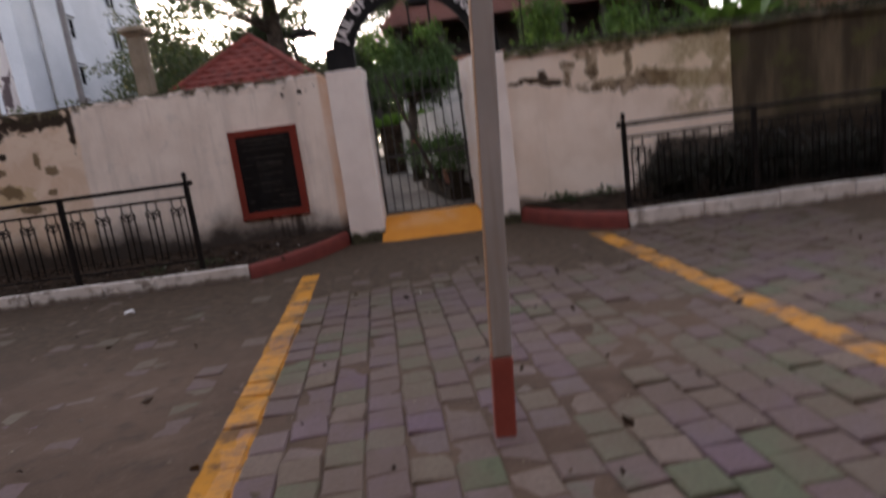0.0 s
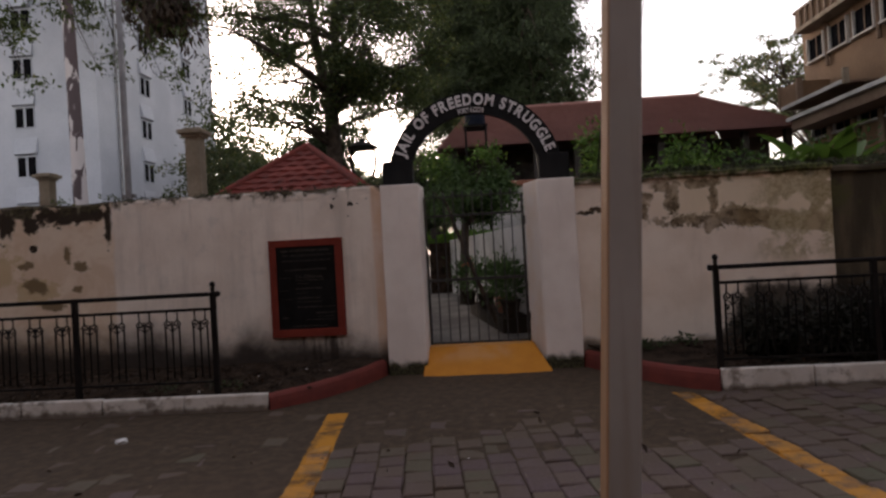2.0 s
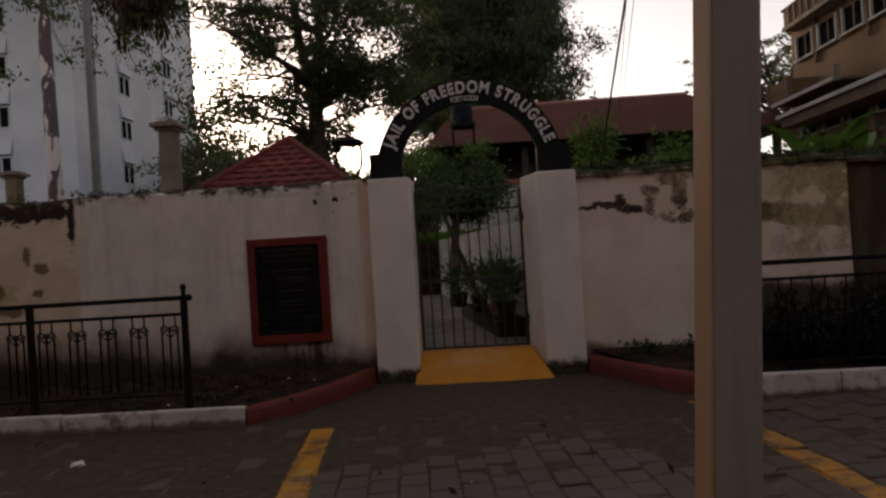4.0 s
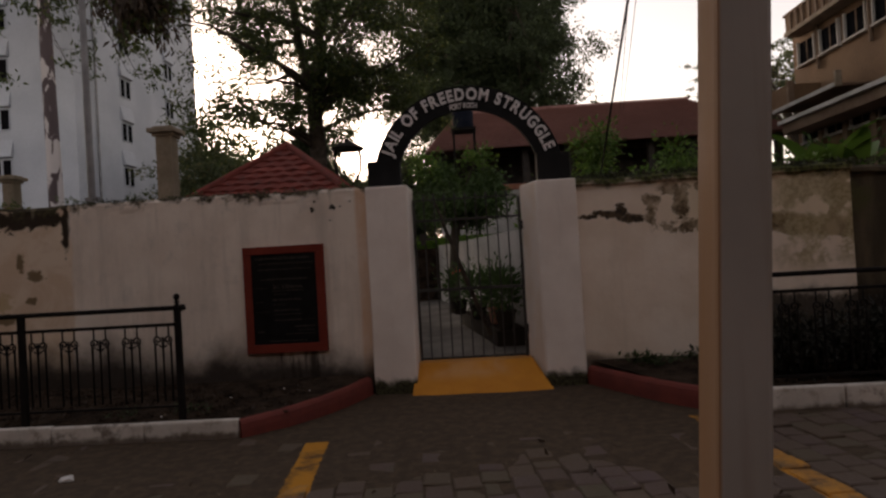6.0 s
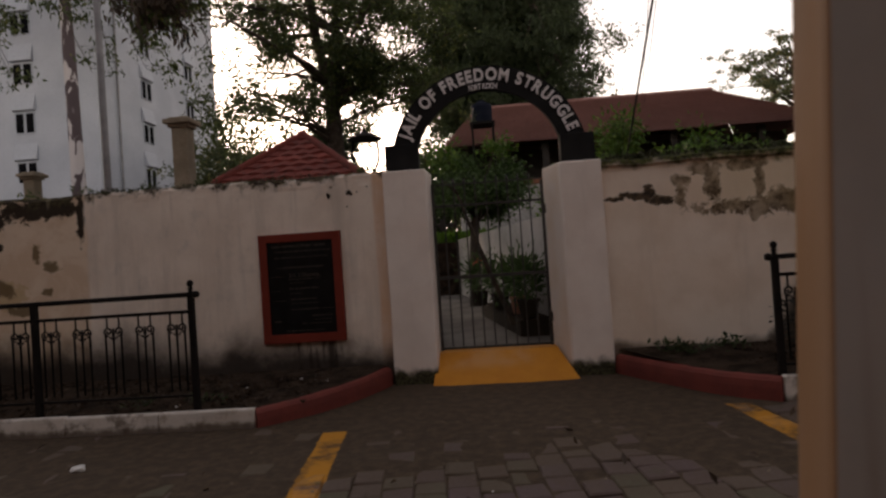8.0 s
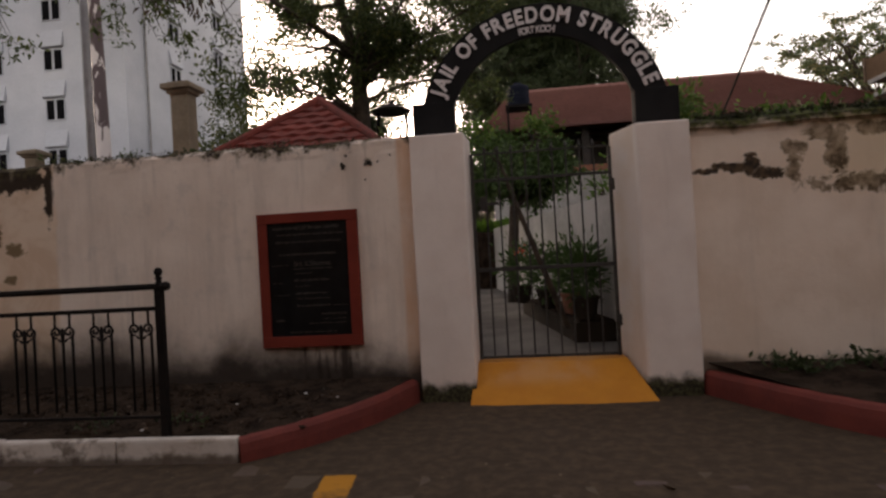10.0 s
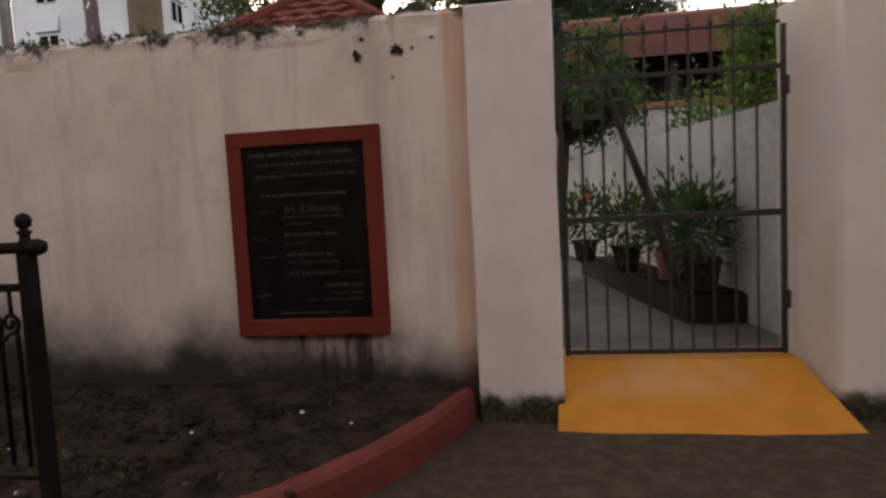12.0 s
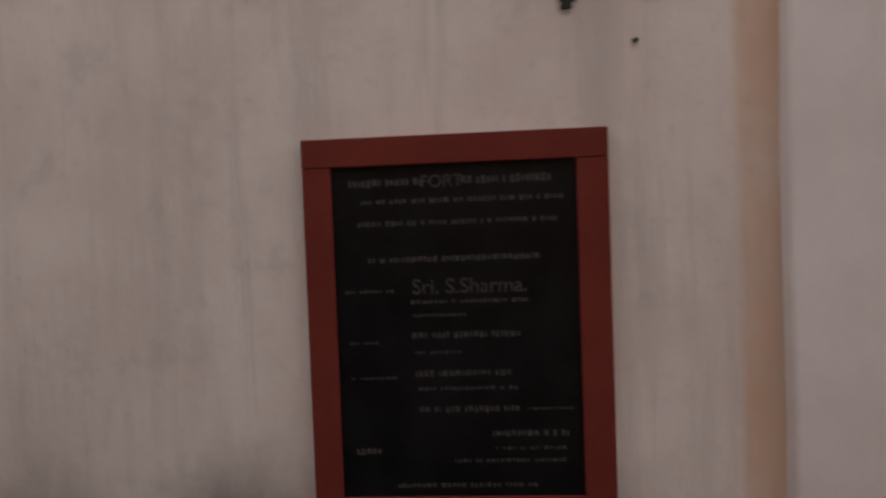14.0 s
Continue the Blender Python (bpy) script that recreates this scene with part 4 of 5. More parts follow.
# ---- behind the wall: hut, posts, lamp ----
def hut():
    t = thing("garden_hut", "small hut with red clay tile hip roof behind the wall", "hut", at=(-2.3, 9.95, 0.27))
    cx, cy, half, eave, apex = 0, 0, 1.02, 2.05, 2.86
    part("wall", new_box(-0.8, 0.8, -0.8, 0.8, 0, 2.08), M["inner_white"], t)
    core = bmesh.new()
    lo = [core.verts.new((sx * half, sy * half, eave)) for sx, sy in ((-1, -1), (1, -1), (1, 1), (-1, 1))]
    tip = core.verts.new((0, 0, apex))
    core.faces.new(lo[::-1])
    for k in range(4):
        core.faces.new((lo[k], lo[(k + 1) % 4], tip))
    roof = part("roof", core, M["tile"], t, "red clay tile hip roof")
    # overlapping courses of tiles on the four slopes
    courses = 9
    rng = random.Random(3)
    for side in range(4):
        rot = Matrix.Rotation(side * math.pi / 2, 3, "Z")
        for c in range(courses):
            f0, f1 = c / courses, (c + 1.12) / courses
            w0, w1 = half * (1 - f0), max(half * (1 - f1), 0.0)
            z0, z1 = eave + (apex - eave) * f0 + 0.03, eave + (apex - eave) * min(f1, 1) + 0.006
            n = max(1, int(w0 * 2 / 0.2))
            for k in range(n):
                a, b = k / n, (k + 1) / n
                dz = rng.uniform(-0.006, 0.008)
                q = [(-w0 + 2 * w0 * a, -w0, z0 + dz), (-w0 + 2 * w0 * b, -w0, z0 + dz), (-w1 + 2 * w1 * b, -w1, z1), (-w1 + 2 * w1 * a, -w1, z1)]
                crown = [((q[0][0] + q[1][0]) / 2, -w0 - 0.012, z0 + dz + 0.018), ((q[2][0] + q[3][0]) / 2, -w1, z1 + 0.014)]
                bm = bmesh.new()
                v = [bm.verts.new(rot @ Vector(p)) for p in q + crown]
                bm.faces.new((v[0], v[4], v[5], v[3]))
                bm.faces.new((v[4], v[1], v[2], v[5]))
                e = [bm.verts.new(rot @ (Vector(p) - Vector((0, 0, 0.035)))) for p in q[:2]]
                bm.faces.new((v[0], e[0], e[1], v[1], v[4]))
                part("roof_tile", bm, M["tile"], roof)
    for side in range(4):
        a = math.pi / 4 + side * math.pi / 2
        c, s = math.cos(a) * math.sqrt(2), math.sin(a) * math.sqrt(2)
        part("ridge_tile", tube(bmesh.new(), [(c * half, s * half, eave + 0.03), (c * half * 0.5, s * half * 0.5, (eave + apex) / 2 + 0.035), (0, 0, apex + 0.03)], 0.05, 8), M["tile"], t)
    return t


hut()


def gate_post(at, height, label):
    t = thing("masonry_post", label, "post", "old masonry posts", at=at)
    part("shaft", new_box(-0.115, 0.115, -0.115, 0.115, 0, height - 0.13, bevel=0.015), M["concrete"], t)
    bm = bmesh.new()
    box(bm, -0.15, 0.15, -0.15, 0.15, height - 0.15, height - 0.1, bevel=0.012)
    box(bm, -0.2, 0.2, -0.2, 0.2, height - 0.1, height - 0.03, bevel=0.015)
    box(bm, -0.14, 0.14, -0.14, 0.14, height - 0.03, height, bevel=0.012)
    part("cap", bm, M["concrete"], t, "moulded square cap")
    return t


gate_post((-4.17, 10.2, 0.27), 3.32, "weathered concrete post with a square moulded cap")
gate_post((-8.83, 13.2, 0.27), 3.28, "weathered concrete post with a square moulded cap")


def garden_lamp():
    t = thing("garden_lamp", "iron post lamp with a wide disc hood", "lamp", at=(-1.83, 12.04, 0.27))
    part("post", lathe(bmesh.new(), [(0.06, 0), (0.06, 0.2), (0.035, 0.25), (0.03, 2.55)], 10), M["iron"], t)
    for s in (-1, 1):
        part("arm", tube(bmesh.new(), [(0, 0, 2.5), (s * 0.13, 0, 2.58), (s * 0.21, 0, 2.76), (s * 0.23, 0, 2.95), (s * 0.2, 0, 3.18)], 0.024, 8), M["iron"], t)
    part("hood", lathe(bmesh.new(), [(0.29, 3.15), (0.3, 3.17), (0.16, 3.25), (0.05, 3.28), (0.03, 3.34), (0.001, 3.35)], 20), M["iron"], t, "wide disc hood")
    return t


garden_lamp()

t = thing("utility_pole", "tall thin galvanised steel utility pole", "pole", at=(-4.62, 9.05, 0.27))
part("shaft", tube(bmesh.new(), [(0, 0, 0), (0.0, -0.02, 3), (0.04, -0.1, 9)], [0.05, 0.045, 0.036], 12), M["steel"], t)
part("bracket", new_box(-0.09, 0.09, -0.03, 0.03, 2.15, 2.2), M["steel"], t)

t = thing("overhead_cable", "black overhead cable anchored at the wall", "cable", at=(1.72, 8.3, 2.19))
pts = []
a, b = Vector((0, 0, 0)), Vector((-3.37, -21.5, 3.81))
for k in range(13):
    f = k / 12
    pts.append(a + (b - a) * f)
part("wire", tube(bmesh.new(), pts, 0.008, 6), M["iron"], t)


for start, end in (((8.32, 32.5, 7.9), (-0.9, -12, 12.1)), ((8.22, 32.5, 8.05), (-1.3, -12, 13.4))):
    t = thing("overhead_cable", "thin overhead cable running to the tiled roof", "cable", at=start)
    part("wire", tube(bmesh.new(), [(0, 0, 0), Vector(end) - Vector(start)], 0.011, 6), M["iron"], t)

# ---- distant buildings ----
def far_window(parent, m, w, h, label=""):
    """A recessed window with dark panes, a mullion and a sloped hood over it; its face looks to -y."""
    win = part("window", new_box(-w / 2, w / 2, 0.02, 0.06, 0, h), M["opening"], parent)
    win.matrix_basis = m
    for x0, x1, z0, z1 in ((-w / 2 - 0.05, -w / 2, -0.05, h + 0.05), (w / 2, w / 2 + 0.05, -0.05, h + 0.05), (-w / 2, w / 2, -0.05, 0), (-w / 2, w / 2, h, h + 0.05), (-0.07, 0.07, 0, h)):
        part("frame", new_box(x0, x1, -0.02, 0.05, z0, z1), M["white_house"], win)
    return win


def apartment():
    t = thing("apartment_block", "tall white painted apartment block with rows of dark windows", "building", at=(-23.2, 37.8, 0))
    part("wall", new_box(-30, 0, 0, 17.2, 0, 26), M["white_house"], t)
    part("parapet", new_box(-30.1, 0.1, -0.1, 17.3, 26, 26.9), M["white_house"], t)
    hood = bmesh.new()
    v = [hood.verts.new(p) for p in ((-0.74, 0, 1.1), (0.74, 0, 1.1), (0.74, -0.24, 0.14), (-0.74, -0.24, 0.14), (0.74, -0.24, 0.05), (-0.74, -0.24, 0.05), (0.74, 0, 0), (-0.74, 0, 0))]
    for f in ((0, 3, 2, 1), (3, 5, 4, 2), (5, 7, 6, 4), (0, 7, 5, 3), (1, 2, 4, 6)):
        hood.faces.new([v[i] for i in f])
    hood = mesh_of("sunshade", hood, M["white_house"])
    spots = [Matrix.Translation((x, -0.045, 0)) for x in (-4.75, -8.85, -13.6, -18)]
    spots += [Matrix.Translation((0.045, y, 0)) @ Matrix.Rotation(math.pi / 2, 4, "Z") for y in (5.65, 12.1)]
    for s in spots:
        for k in range(8):
            z = 2.1 + 3.1 * k - 0.65
            far_window(t, s @ Matrix.Translation((0, 0, z)), 1.2, 1.2)
            ob = part("sunshade", hood, None, t)
            ob.matrix_basis = s @ Matrix.Translation((0, 0.04, z + 1.34))
    for x, y in ((0.1, 2.1),):
        part("drainpipe", tube(bmesh.new(), [(x, y, 0), (x, y, 26)], 0.07, 8), M["steel"], t, "grey drainpipe")
    return t


apartment()


def brown_block():
    t = thing("brown_building", "three-storey brown rendered building with pale window frames and concrete bands", "building", at=(14.3, 12, 0))
    far = 15.6  # where its long side, which faces the garden, ends
    part("wall", new_box(0.0, 12, 0, far, 0, 9.75), M["brown"], t)
    part("roof_slab", new_box(-0.62, 12.5, -0.5, far - 0.5, 9.6, 9.78, bevel=0.03), M["concrete"], t)
    part("parapet", new_box(-0.56, 12.4, -0.4, far - 0.56, 9.78, 10.42, bevel=0.03), M["brown"], t)
    part("coping", new_box(-0.62, 12.5, -0.5, far - 0.5, 10.42, 10.52, bevel=0.02), M["brown_dark"], t)
    rib = mesh_of("parapet_rib", new_box(-0.63, -0.55, 0, 0.14, 9.79, 10.42), M["brown_dark"])
    for k in range(33):
        part("parapet_rib", rib, None, t).location = (0, 0.1 + 0.45 * k, 0)
    # floor bands that jut out over the windows below them
    for z in (5.95, 2.85):
        part("floor_slab", new_box(-1.22, 0.05, -0.3, far - 0.9, z, z + 0.12, bevel=0.02), M["brown_dark"], t)
        part("floor_edge", new_box(-1.3, -1.222, -0.3, far - 0.9, z - 0.01, z + 0.14, bevel=0.01), M["inner_white"], t, "pale concrete edge of the floor")
        part("floor_band", new_box(-1.15, 0.05, -0.3, far - 1.0, z - 0.4, z - 0.01, bevel=0.02), M["brown_dark"], t)
    part("sunshade", new_box(-1.24, 0.04, 10.75, 15.0, 6.49, 6.58, bevel=0.02), M["brown_dark"], t)
    part("sunshade_edge", new_box(-1.32, -1.242, 10.75, 15.0, 6.48, 6.62, bevel=0.01), M["inner_white"], t, "pale concrete edge of the sunshade")
    part("sunshade_lip", new_box(-1.32, -1.12, 10.6, 10.74, 6.45, 7.0, bevel=0.02), M["concrete"], t)
    part("balcony_box", new_box(-1.25, 0.04, 13.8, 15.2, 6.62, 7.4, bevel=0.03), M["brown"], t)
    for y in (13.74, 15.2):
        part("balcony_pier", new_box(-1.29, -1.05, y, y + 0.12, 6.61, 7.5, bevel=0.01), M["brown_dark"], t)
    pane = mesh_of("window", new_box(-0.03, 0.02, 0, 1.1, 0, 0.85), M["opening"])
    side, sill = mesh_of("frame", new_box(-0.13, 0.02, -0.06, 0.0, -0.07, 0.9), M["inner_white"]), mesh_of("sill", new_box(-0.18, 0.02, -0.1, 1.2, -0.13, -0.06), M["inner_white"])
    mullion = mesh_of("mullion", new_box(-0.06, -0.028, 0.53, 0.57, 0, 0.85), M["brown_dark"])
    for z in (8.45, 5.3, 2.1):
        for k in range(9):
            w = part("window", pane, None, t)
            w.location = (0, 13.95 - 1.56 * k, z)
            part("frame", side, None, w)
            part("frame", side, None, w).location = (0, 1.16, 0)
            part("sill", sill, None, w)
            part("mullion", mullion, None, w)
    pier = mesh_of("pier", new_box(-0.2, 0.02, -0.14, 0.14, 0, 5.5), M["brown_dark"])
    stub = mesh_of("stub_pier", new_box(-0.3, 0.02, -0.1, 0.1, 6.05, 7.15, bevel=0.03), M["brown_dark"])
    spout = mesh_of("spout", tube(bmesh.new(), [(-0.08, 0, 7.9), (-0.08, 0, 9.6)], 0.07, 8), M["brown_dark"])
    for k in range(9):
        part("pier", pier, None, t).location = (0, 13.72 - 1.56 * k, 0)
    for k in range(4):
        part("stub_pier", stub, None, t).location = (0, 9.4 - 1.56 * k, 0)
        part("spout", spout, None, t, "brown rain pipe").location = (0, 13.72 - 3.12 * k, 0)
    return t


brown_block()


def roof_aerial(at, height):
    t = thing("roof_aerial", "thin metal aerial on the roof edge", "aerial", at=at)
    part("mast", tube(bmesh.new(), [(0, 0, 0), (0, 0, height)], 0.03, 6), M["steel"], t)
    for z, w in ((0.95, 0.3), (0.7, 0.22)):
        part("cross_arm", tube(bmesh.new(), [(-w, 0, height * z), (w, 0, height * z)], 0.02, 6), M["steel"], t)
    return t


roof_aerial((14.2, 26.2, 10.52), 1.15)


def jail_house():
    t = thing("jail_building", "long building with weathered red tile roof and dark veranda", "building", at=(5.6, 28, 0.27))
    ex0, ex1, rx0, rx1, ey0, ey1, ez, rz = -7.0, 9.3, -5.6, 6.1, 0.0, 9.4, 5.75, 8.35
    bm = bmesh.new()

    def slope(a, b, c, d, rows):
        a, b, c, d = (Vector(p) for p in (a, b, c, d))
        nrm = (b - a).cross(d - a).normalized()
        prev = None
        for r in range(rows):
            for f, lift in ((r / rows, 0.0), (r / rows, 0.06), ((r + 1) / rows, 0.0)):
                row = [bm.verts.new(a + (d - a) * f + nrm * lift), bm.verts.new(b + (c - b) * f + nrm * lift)]
                if prev:
                    bm.faces.new((prev[0], prev[1], row[1], row[0]))
                prev = row

    slope((ex0, ey0, ez), (ex1, ey0, ez), (rx1, 4.7, rz), (rx0, 4.7, rz), 26)
    slope((ex1, ey0, ez), (ex1, ey1, ez), (rx1, 4.7, rz), (rx1, 4.7, rz), 26)
    slope((ex1, ey1, ez), (ex0, ey1, ez), (rx0, 4.7, rz), (rx1, 4.7, rz), 10)
    slope((ex0, ey1, ez), (ex0, ey0, ez), (rx0, 4.7, rz), (rx0, 4.7, rz), 26)
    part("roof", bm, M["tile_far"], t, "weathered red clay tile hip roof")
    part("ridge", tube(bmesh.new(), [(rx0, 4.7, rz + 0.03), (rx1, 4.7, rz + 0.03)], 0.12, 8), M["tile_far"], t)
    # wall and columns carry the veranda's shadow in their colour
    part("wall", new_box(-6.2, 8.4, 2.4, 8.6, 0, ez), M["veranda"], t, "veranda wall with its shade put into the dark colour")
    part("parapet_wall", new_box(-6.5, 8.7, 0.6, 0.85, 0, 3.95), M["inner_white"], t, "white lower wall")
    part("rail_beam", new_box(-6.55, 8.75, 0.5, 0.9, 3.95, 4.2, bevel=0.03), M["terracotta"], t)
    for k in range(9):
        x = -6.3 + 1.84 * k
        part("column", new_box(x - 0.14, x + 0.14, 0.6, 0.88, 4.2, ez), M["veranda"], t)
    return t


jail_house()

t = thing("water_tank", "black-blue plastic water tank on a steel stand", "water tank", at=(0.3, 26.6, 0.27))
part("tank", lathe(bmesh.new(), [(0.4, 6.35), (0.43, 6.4), (0.43, 6.65), (0.41, 6.68), (0.43, 6.71), (0.43, 7.0), (0.38, 7.12), (0.16, 7.22), (0.15, 7.27), (0.001, 7.28)], 20), M["tank"], t)
part("platform", new_box(-0.5, 0.5, -0.5, 0.5, 6.25, 6.35), M["iron"], t)
for x in (-0.42, 0.42):
    for y in (-0.42, 0.42):
        part("leg", new_box(x - 0.04, x + 0.04, y - 0.04, y + 0.04, 0, 6.25), M["iron"], t)


# ---- inside the gate ----
def garden_wall():
    bm = prism(bmesh.new(), [(1.02, 8.32), (1.2, 8.32), (-0.42, 18.0), (-0.6, 18.0)], 0.2, 1.74)
    return structure("garden_wall", bm, M["inner_white"], "white plastered garden wall beside the path", "wall")


garden_wall()
structure("garden_bank", prism(bmesh.new(), [(1.2, 8.4), (9.0, 8.4), (9.0, 26), (-1.5, 26), (-1.2, 18.0), (-0.42, 18.0)], 0.2, 1.68), M["soil"], "raised garden bank", "bank")
planter = thing("planter_bed", "low brick-edged planter bed along the path", "planter", at=(0.5, 8.6, 0.27))
part("edging", prism(bmesh.new(), [(0.0, 0.45), (0.46, 0.45), (0.2, 3.4), (-0.5, 3.4)], -0.02, 0.2), M["old"], planter)
part("soil", prism(bmesh.new(), [(0.04, 0.49), (0.42, 0.49), (0.17, 3.35), (-0.45, 3.35)], 0.19, 0.215), M["soil"], planter)
post = thing("white_post", "whitewashed concrete post beside the path", "post", at=(-0.62, 10.0, 0.27))
part("shaft", new_box(-0.05, 0.05, -0.05, 0.05, 0, 1.55, bevel=0.01), M["inner_white"], post)


# ---- plants ----
def limb_tree(name, base, height, spread, crown_z, n_limbs, n_leaves, leaf, material, label, trunk=0.28, seed=3, clump=0.9, lean=(0, 0), bark="bark", flat=1.0, gather=26, fork=0.42, droop=0.35, squash=0.7):
    """A tree: tapered trunk, forking limbs and a crown of leaves in clumps at the twig ends."""
    rng = random.Random(seed)
    t = thing(name, label, "tree", at=base)
    bm = bmesh.new()
    top = Vector((lean[0], lean[1], height * fork))
    tube(bm, [(0, 0, -0.1), (lean[0] * 0.3, lean[1] * 0.3, height * fork * 0.4), top], [trunk * 1.25, trunk, trunk * 0.85], 12)
    tips = []
    for k in range(n_limbs):
        a = 2 * math.pi * (k + rng.uniform(-0.3, 0.3)) / n_limbs
        out = spread * math.sqrt(rng.uniform(0.12, 1.0))
        z = rng.uniform(crown_z[0], crown_z[1])
        end = Vector((top.x + out * math.cos(a), top.y + out * math.sin(a), top.z + (z - top.z) * (1 - 0.25 * flat * out / spread)))
        start = top * rng.uniform(0.72, 1.0)
        mid = start.lerp(end, 0.5) + Vector((rng.uniform(-0.3, 0.3), rng.uniform(-0.3, 0.3), rng.uniform(0.0, 0.5))) * spread * 0.25
        pts = [start, start.lerp(mid, 0.5) + Vector((0, 0, 0.1 * spread * rng.uniform(-0.3, 0.6))), mid, mid.lerp(end, 0.55), end]
        r0 = trunk * rng.uniform(0.35, 0.7)
        tube(bm, pts, [r0, r0 * 0.75, r0 * 0.5, r0 * 0.28, r0 * 0.1], 6, False)
        tips.append(end)
        for s in range(5):
            f = rng.uniform(0.35, 1.0)
            p = pts[2].lerp(end, f)
            q = p + Vector((rng.gauss(0, 1), rng.gauss(0, 1), rng.gauss(0.1, 0.7))) * spread * 0.22
            tube(bm, [p, p.lerp(q, 0.5) + Vector((0, 0, 0.04 * spread)), q], [r0 * 0.24, r0 * 0.15, r0 * 0.05], 5, False)
            tips.append(q)
    part("trunk", bm, M[bark], t, "", True)
    rg = np.random.default_rng(seed)
    centres = []
    for tip in tips:
        for _ in range(max(1, n_leaves // (len(tips) * gather))):
            c = np.array(tip) + rg.normal(size=3) * clump * np.array([1, 1, squash])
            centres.append(c + rg.normal(size=(gather, 3)) * clump * np.array([0.33, 0.33, 0.33 * min(1, squash * 1.4)]))
    c = np.concatenate(centres)
    leaves("crown", c, leaf, material, t, "", droop, seed)
    return t


def twin_stem_tree():
    """The large tree behind the hut: a trunk that parts into two tall stems with arching side limbs."""
    rng = random.Random(19)
    t = thing("tree", "large tree with two dark upright stems and small leaves", "tree", at=(-3.55, 17, 0.27))
    bm = bmesh.new()
    tube(bm, [(0, 0, -0.1), (0.05, 0, 2.5), (0.02, 0, 4.6), (0, 0, 5.4)], [0.28, 0.22, 0.2, 0.18], 12)
    stems = [[Vector(p) for p in ((0, 0, 5.2), (-0.35, 0.1, 7.0), (-0.55, 0.2, 9.0), (-0.9, 0.2, 12.5))], [Vector(p) for p in ((0, 0, 5.2), (0.25, -0.1, 6.8), (0.3, -0.2, 9.0), (0.75, 0.0, 12.8))]]
    for s in stems:
        tube(bm, s, [0.14, 0.12, 0.09, 0.05], 9, False)
    tips = []
    for k in range(50):
        s = stems[k % 2]
        f = rng.uniform(0.0, 2.95)
        p = s[int(f)].lerp(s[int(f) + 1], f % 1)
        if k < 5:
            p = Vector((0, 0, rng.uniform(4.0, 5.2)))
        if k >= 42:
            p = Vector((0, 0, rng.uniform(4.4, 6.2)))
        a = rng.uniform(0, 6.283) if k < 30 else rng.uniform(-1.2, 1.0)
        out = rng.uniform(1.4, 4.4) * (0.75 if p.z > 9 else 1.0)
        e = p + Vector((math.cos(a) * out, math.sin(a) * out, rng.uniform(-0.2, 1.6)))
        e.x = max(e.x, -2.9 + 0.3 * math.sin(k))
        m = p.lerp(e, 0.45) + Vector((rng.uniform(-0.3, 0.3), rng.uniform(-0.3, 0.3), rng.uniform(0.1, 0.5)))
        r0 = rng.uniform(0.045, 0.085)
        tube(bm, [p, p.lerp(m, 0.5) + Vector((0, 0, 0.12)), m, m.lerp(e, 0.5) + Vector((0.1, 0, 0.1)), e], [r0, r0 * 0.8, r0 * 0.6, r0 * 0.35, r0 * 0.12], 6, False)
        tips += [e, m.lerp(e, 0.6)]
        for j in range(6):
            q0 = p.lerp(m, rng.uniform(0.5, 1)) if j < 2 else m.lerp(e, rng.uniform(0, 1))
            q = q0 + Vector((rng.gauss(0, 0.55), rng.gauss(0, 0.55), rng.gauss(0.1, 0.4)))
            tube(bm, [q0, q0.lerp(q, 0.5) + Vector((0, 0, 0.07)), q], [r0 * 0.3, r0 * 0.2, r0 * 0.07], 5, False)
            tips.append(q)
    part("trunk", bm, M["bark"], t, "", True)
    rg = np.random.default_rng(4)
    c = []
    for tip in tips:
        for _ in range(3):
            c.append(np.array(tip) + rg.normal(size=3) * 0.26 + rg.normal(size=(95, 3)) * (0.16, 0.16, 0.11))
    c = np.concatenate(c)
    bare = (c[:, 0] + 0.25 * np.sin(c[:, 2] * 5) < -1.35) & (c[:, 2] > 5.2) & (c[:, 2] + 0.2 * np.sin(c[:, 0] * 6) < 7.1)  # the open side of the crown
    leaves("crown", c[~bare], 0.088, M["leaf_a"], t, "", 0.3, 4, 0.5)


twin_stem_tree()
limb_tree("tree", (1.9, 38.5, 0.27), 19, 5.0, (8.5, 21), 70, 190000, 0.2, M["leaf_b"], "tall dense dark green tree behind the tiled roof", 0.45, 23, 0.6, (0, 0), fork=0.5, droop=0.8)
limb_tree("tree", (33.5, 62, 0), 18.5, 9.5, (14.5, 19.5), 30, 20000, 0.34, M["leaf_far"], "broad umbrella-shaped rain tree in the distance", 0.5, 53, 0.8, flat=0.25, fork=0.55, squash=0.18)
limb_tree("tree", (8.5, 48, 0), 11, 5, (8, 12.2), 18, 5000, 0.4, M["leaf_far"], "thin-leaved tree behind the tiled roof", 0.25, 59, 0.9, fork=0.5)
limb_tree("tree", (-7.4, 22, 0.27), 4.8, 1.5, (1.4, 5.4), 20, 12000, 0.14, M["leaf_a"], "leafy shrub-like tree behind the hut", 0.1, 61, 0.42, fork=0.25)
limb_tree("tree", (-4.75, 20.5, 0.27), 5.0, 0.75, (1.6, 5.9), 20, 40000, 0.14, M["leaf_b"], "dark bushy tree behind the hut", 0.1, 67, 0.33, fork=0.25)


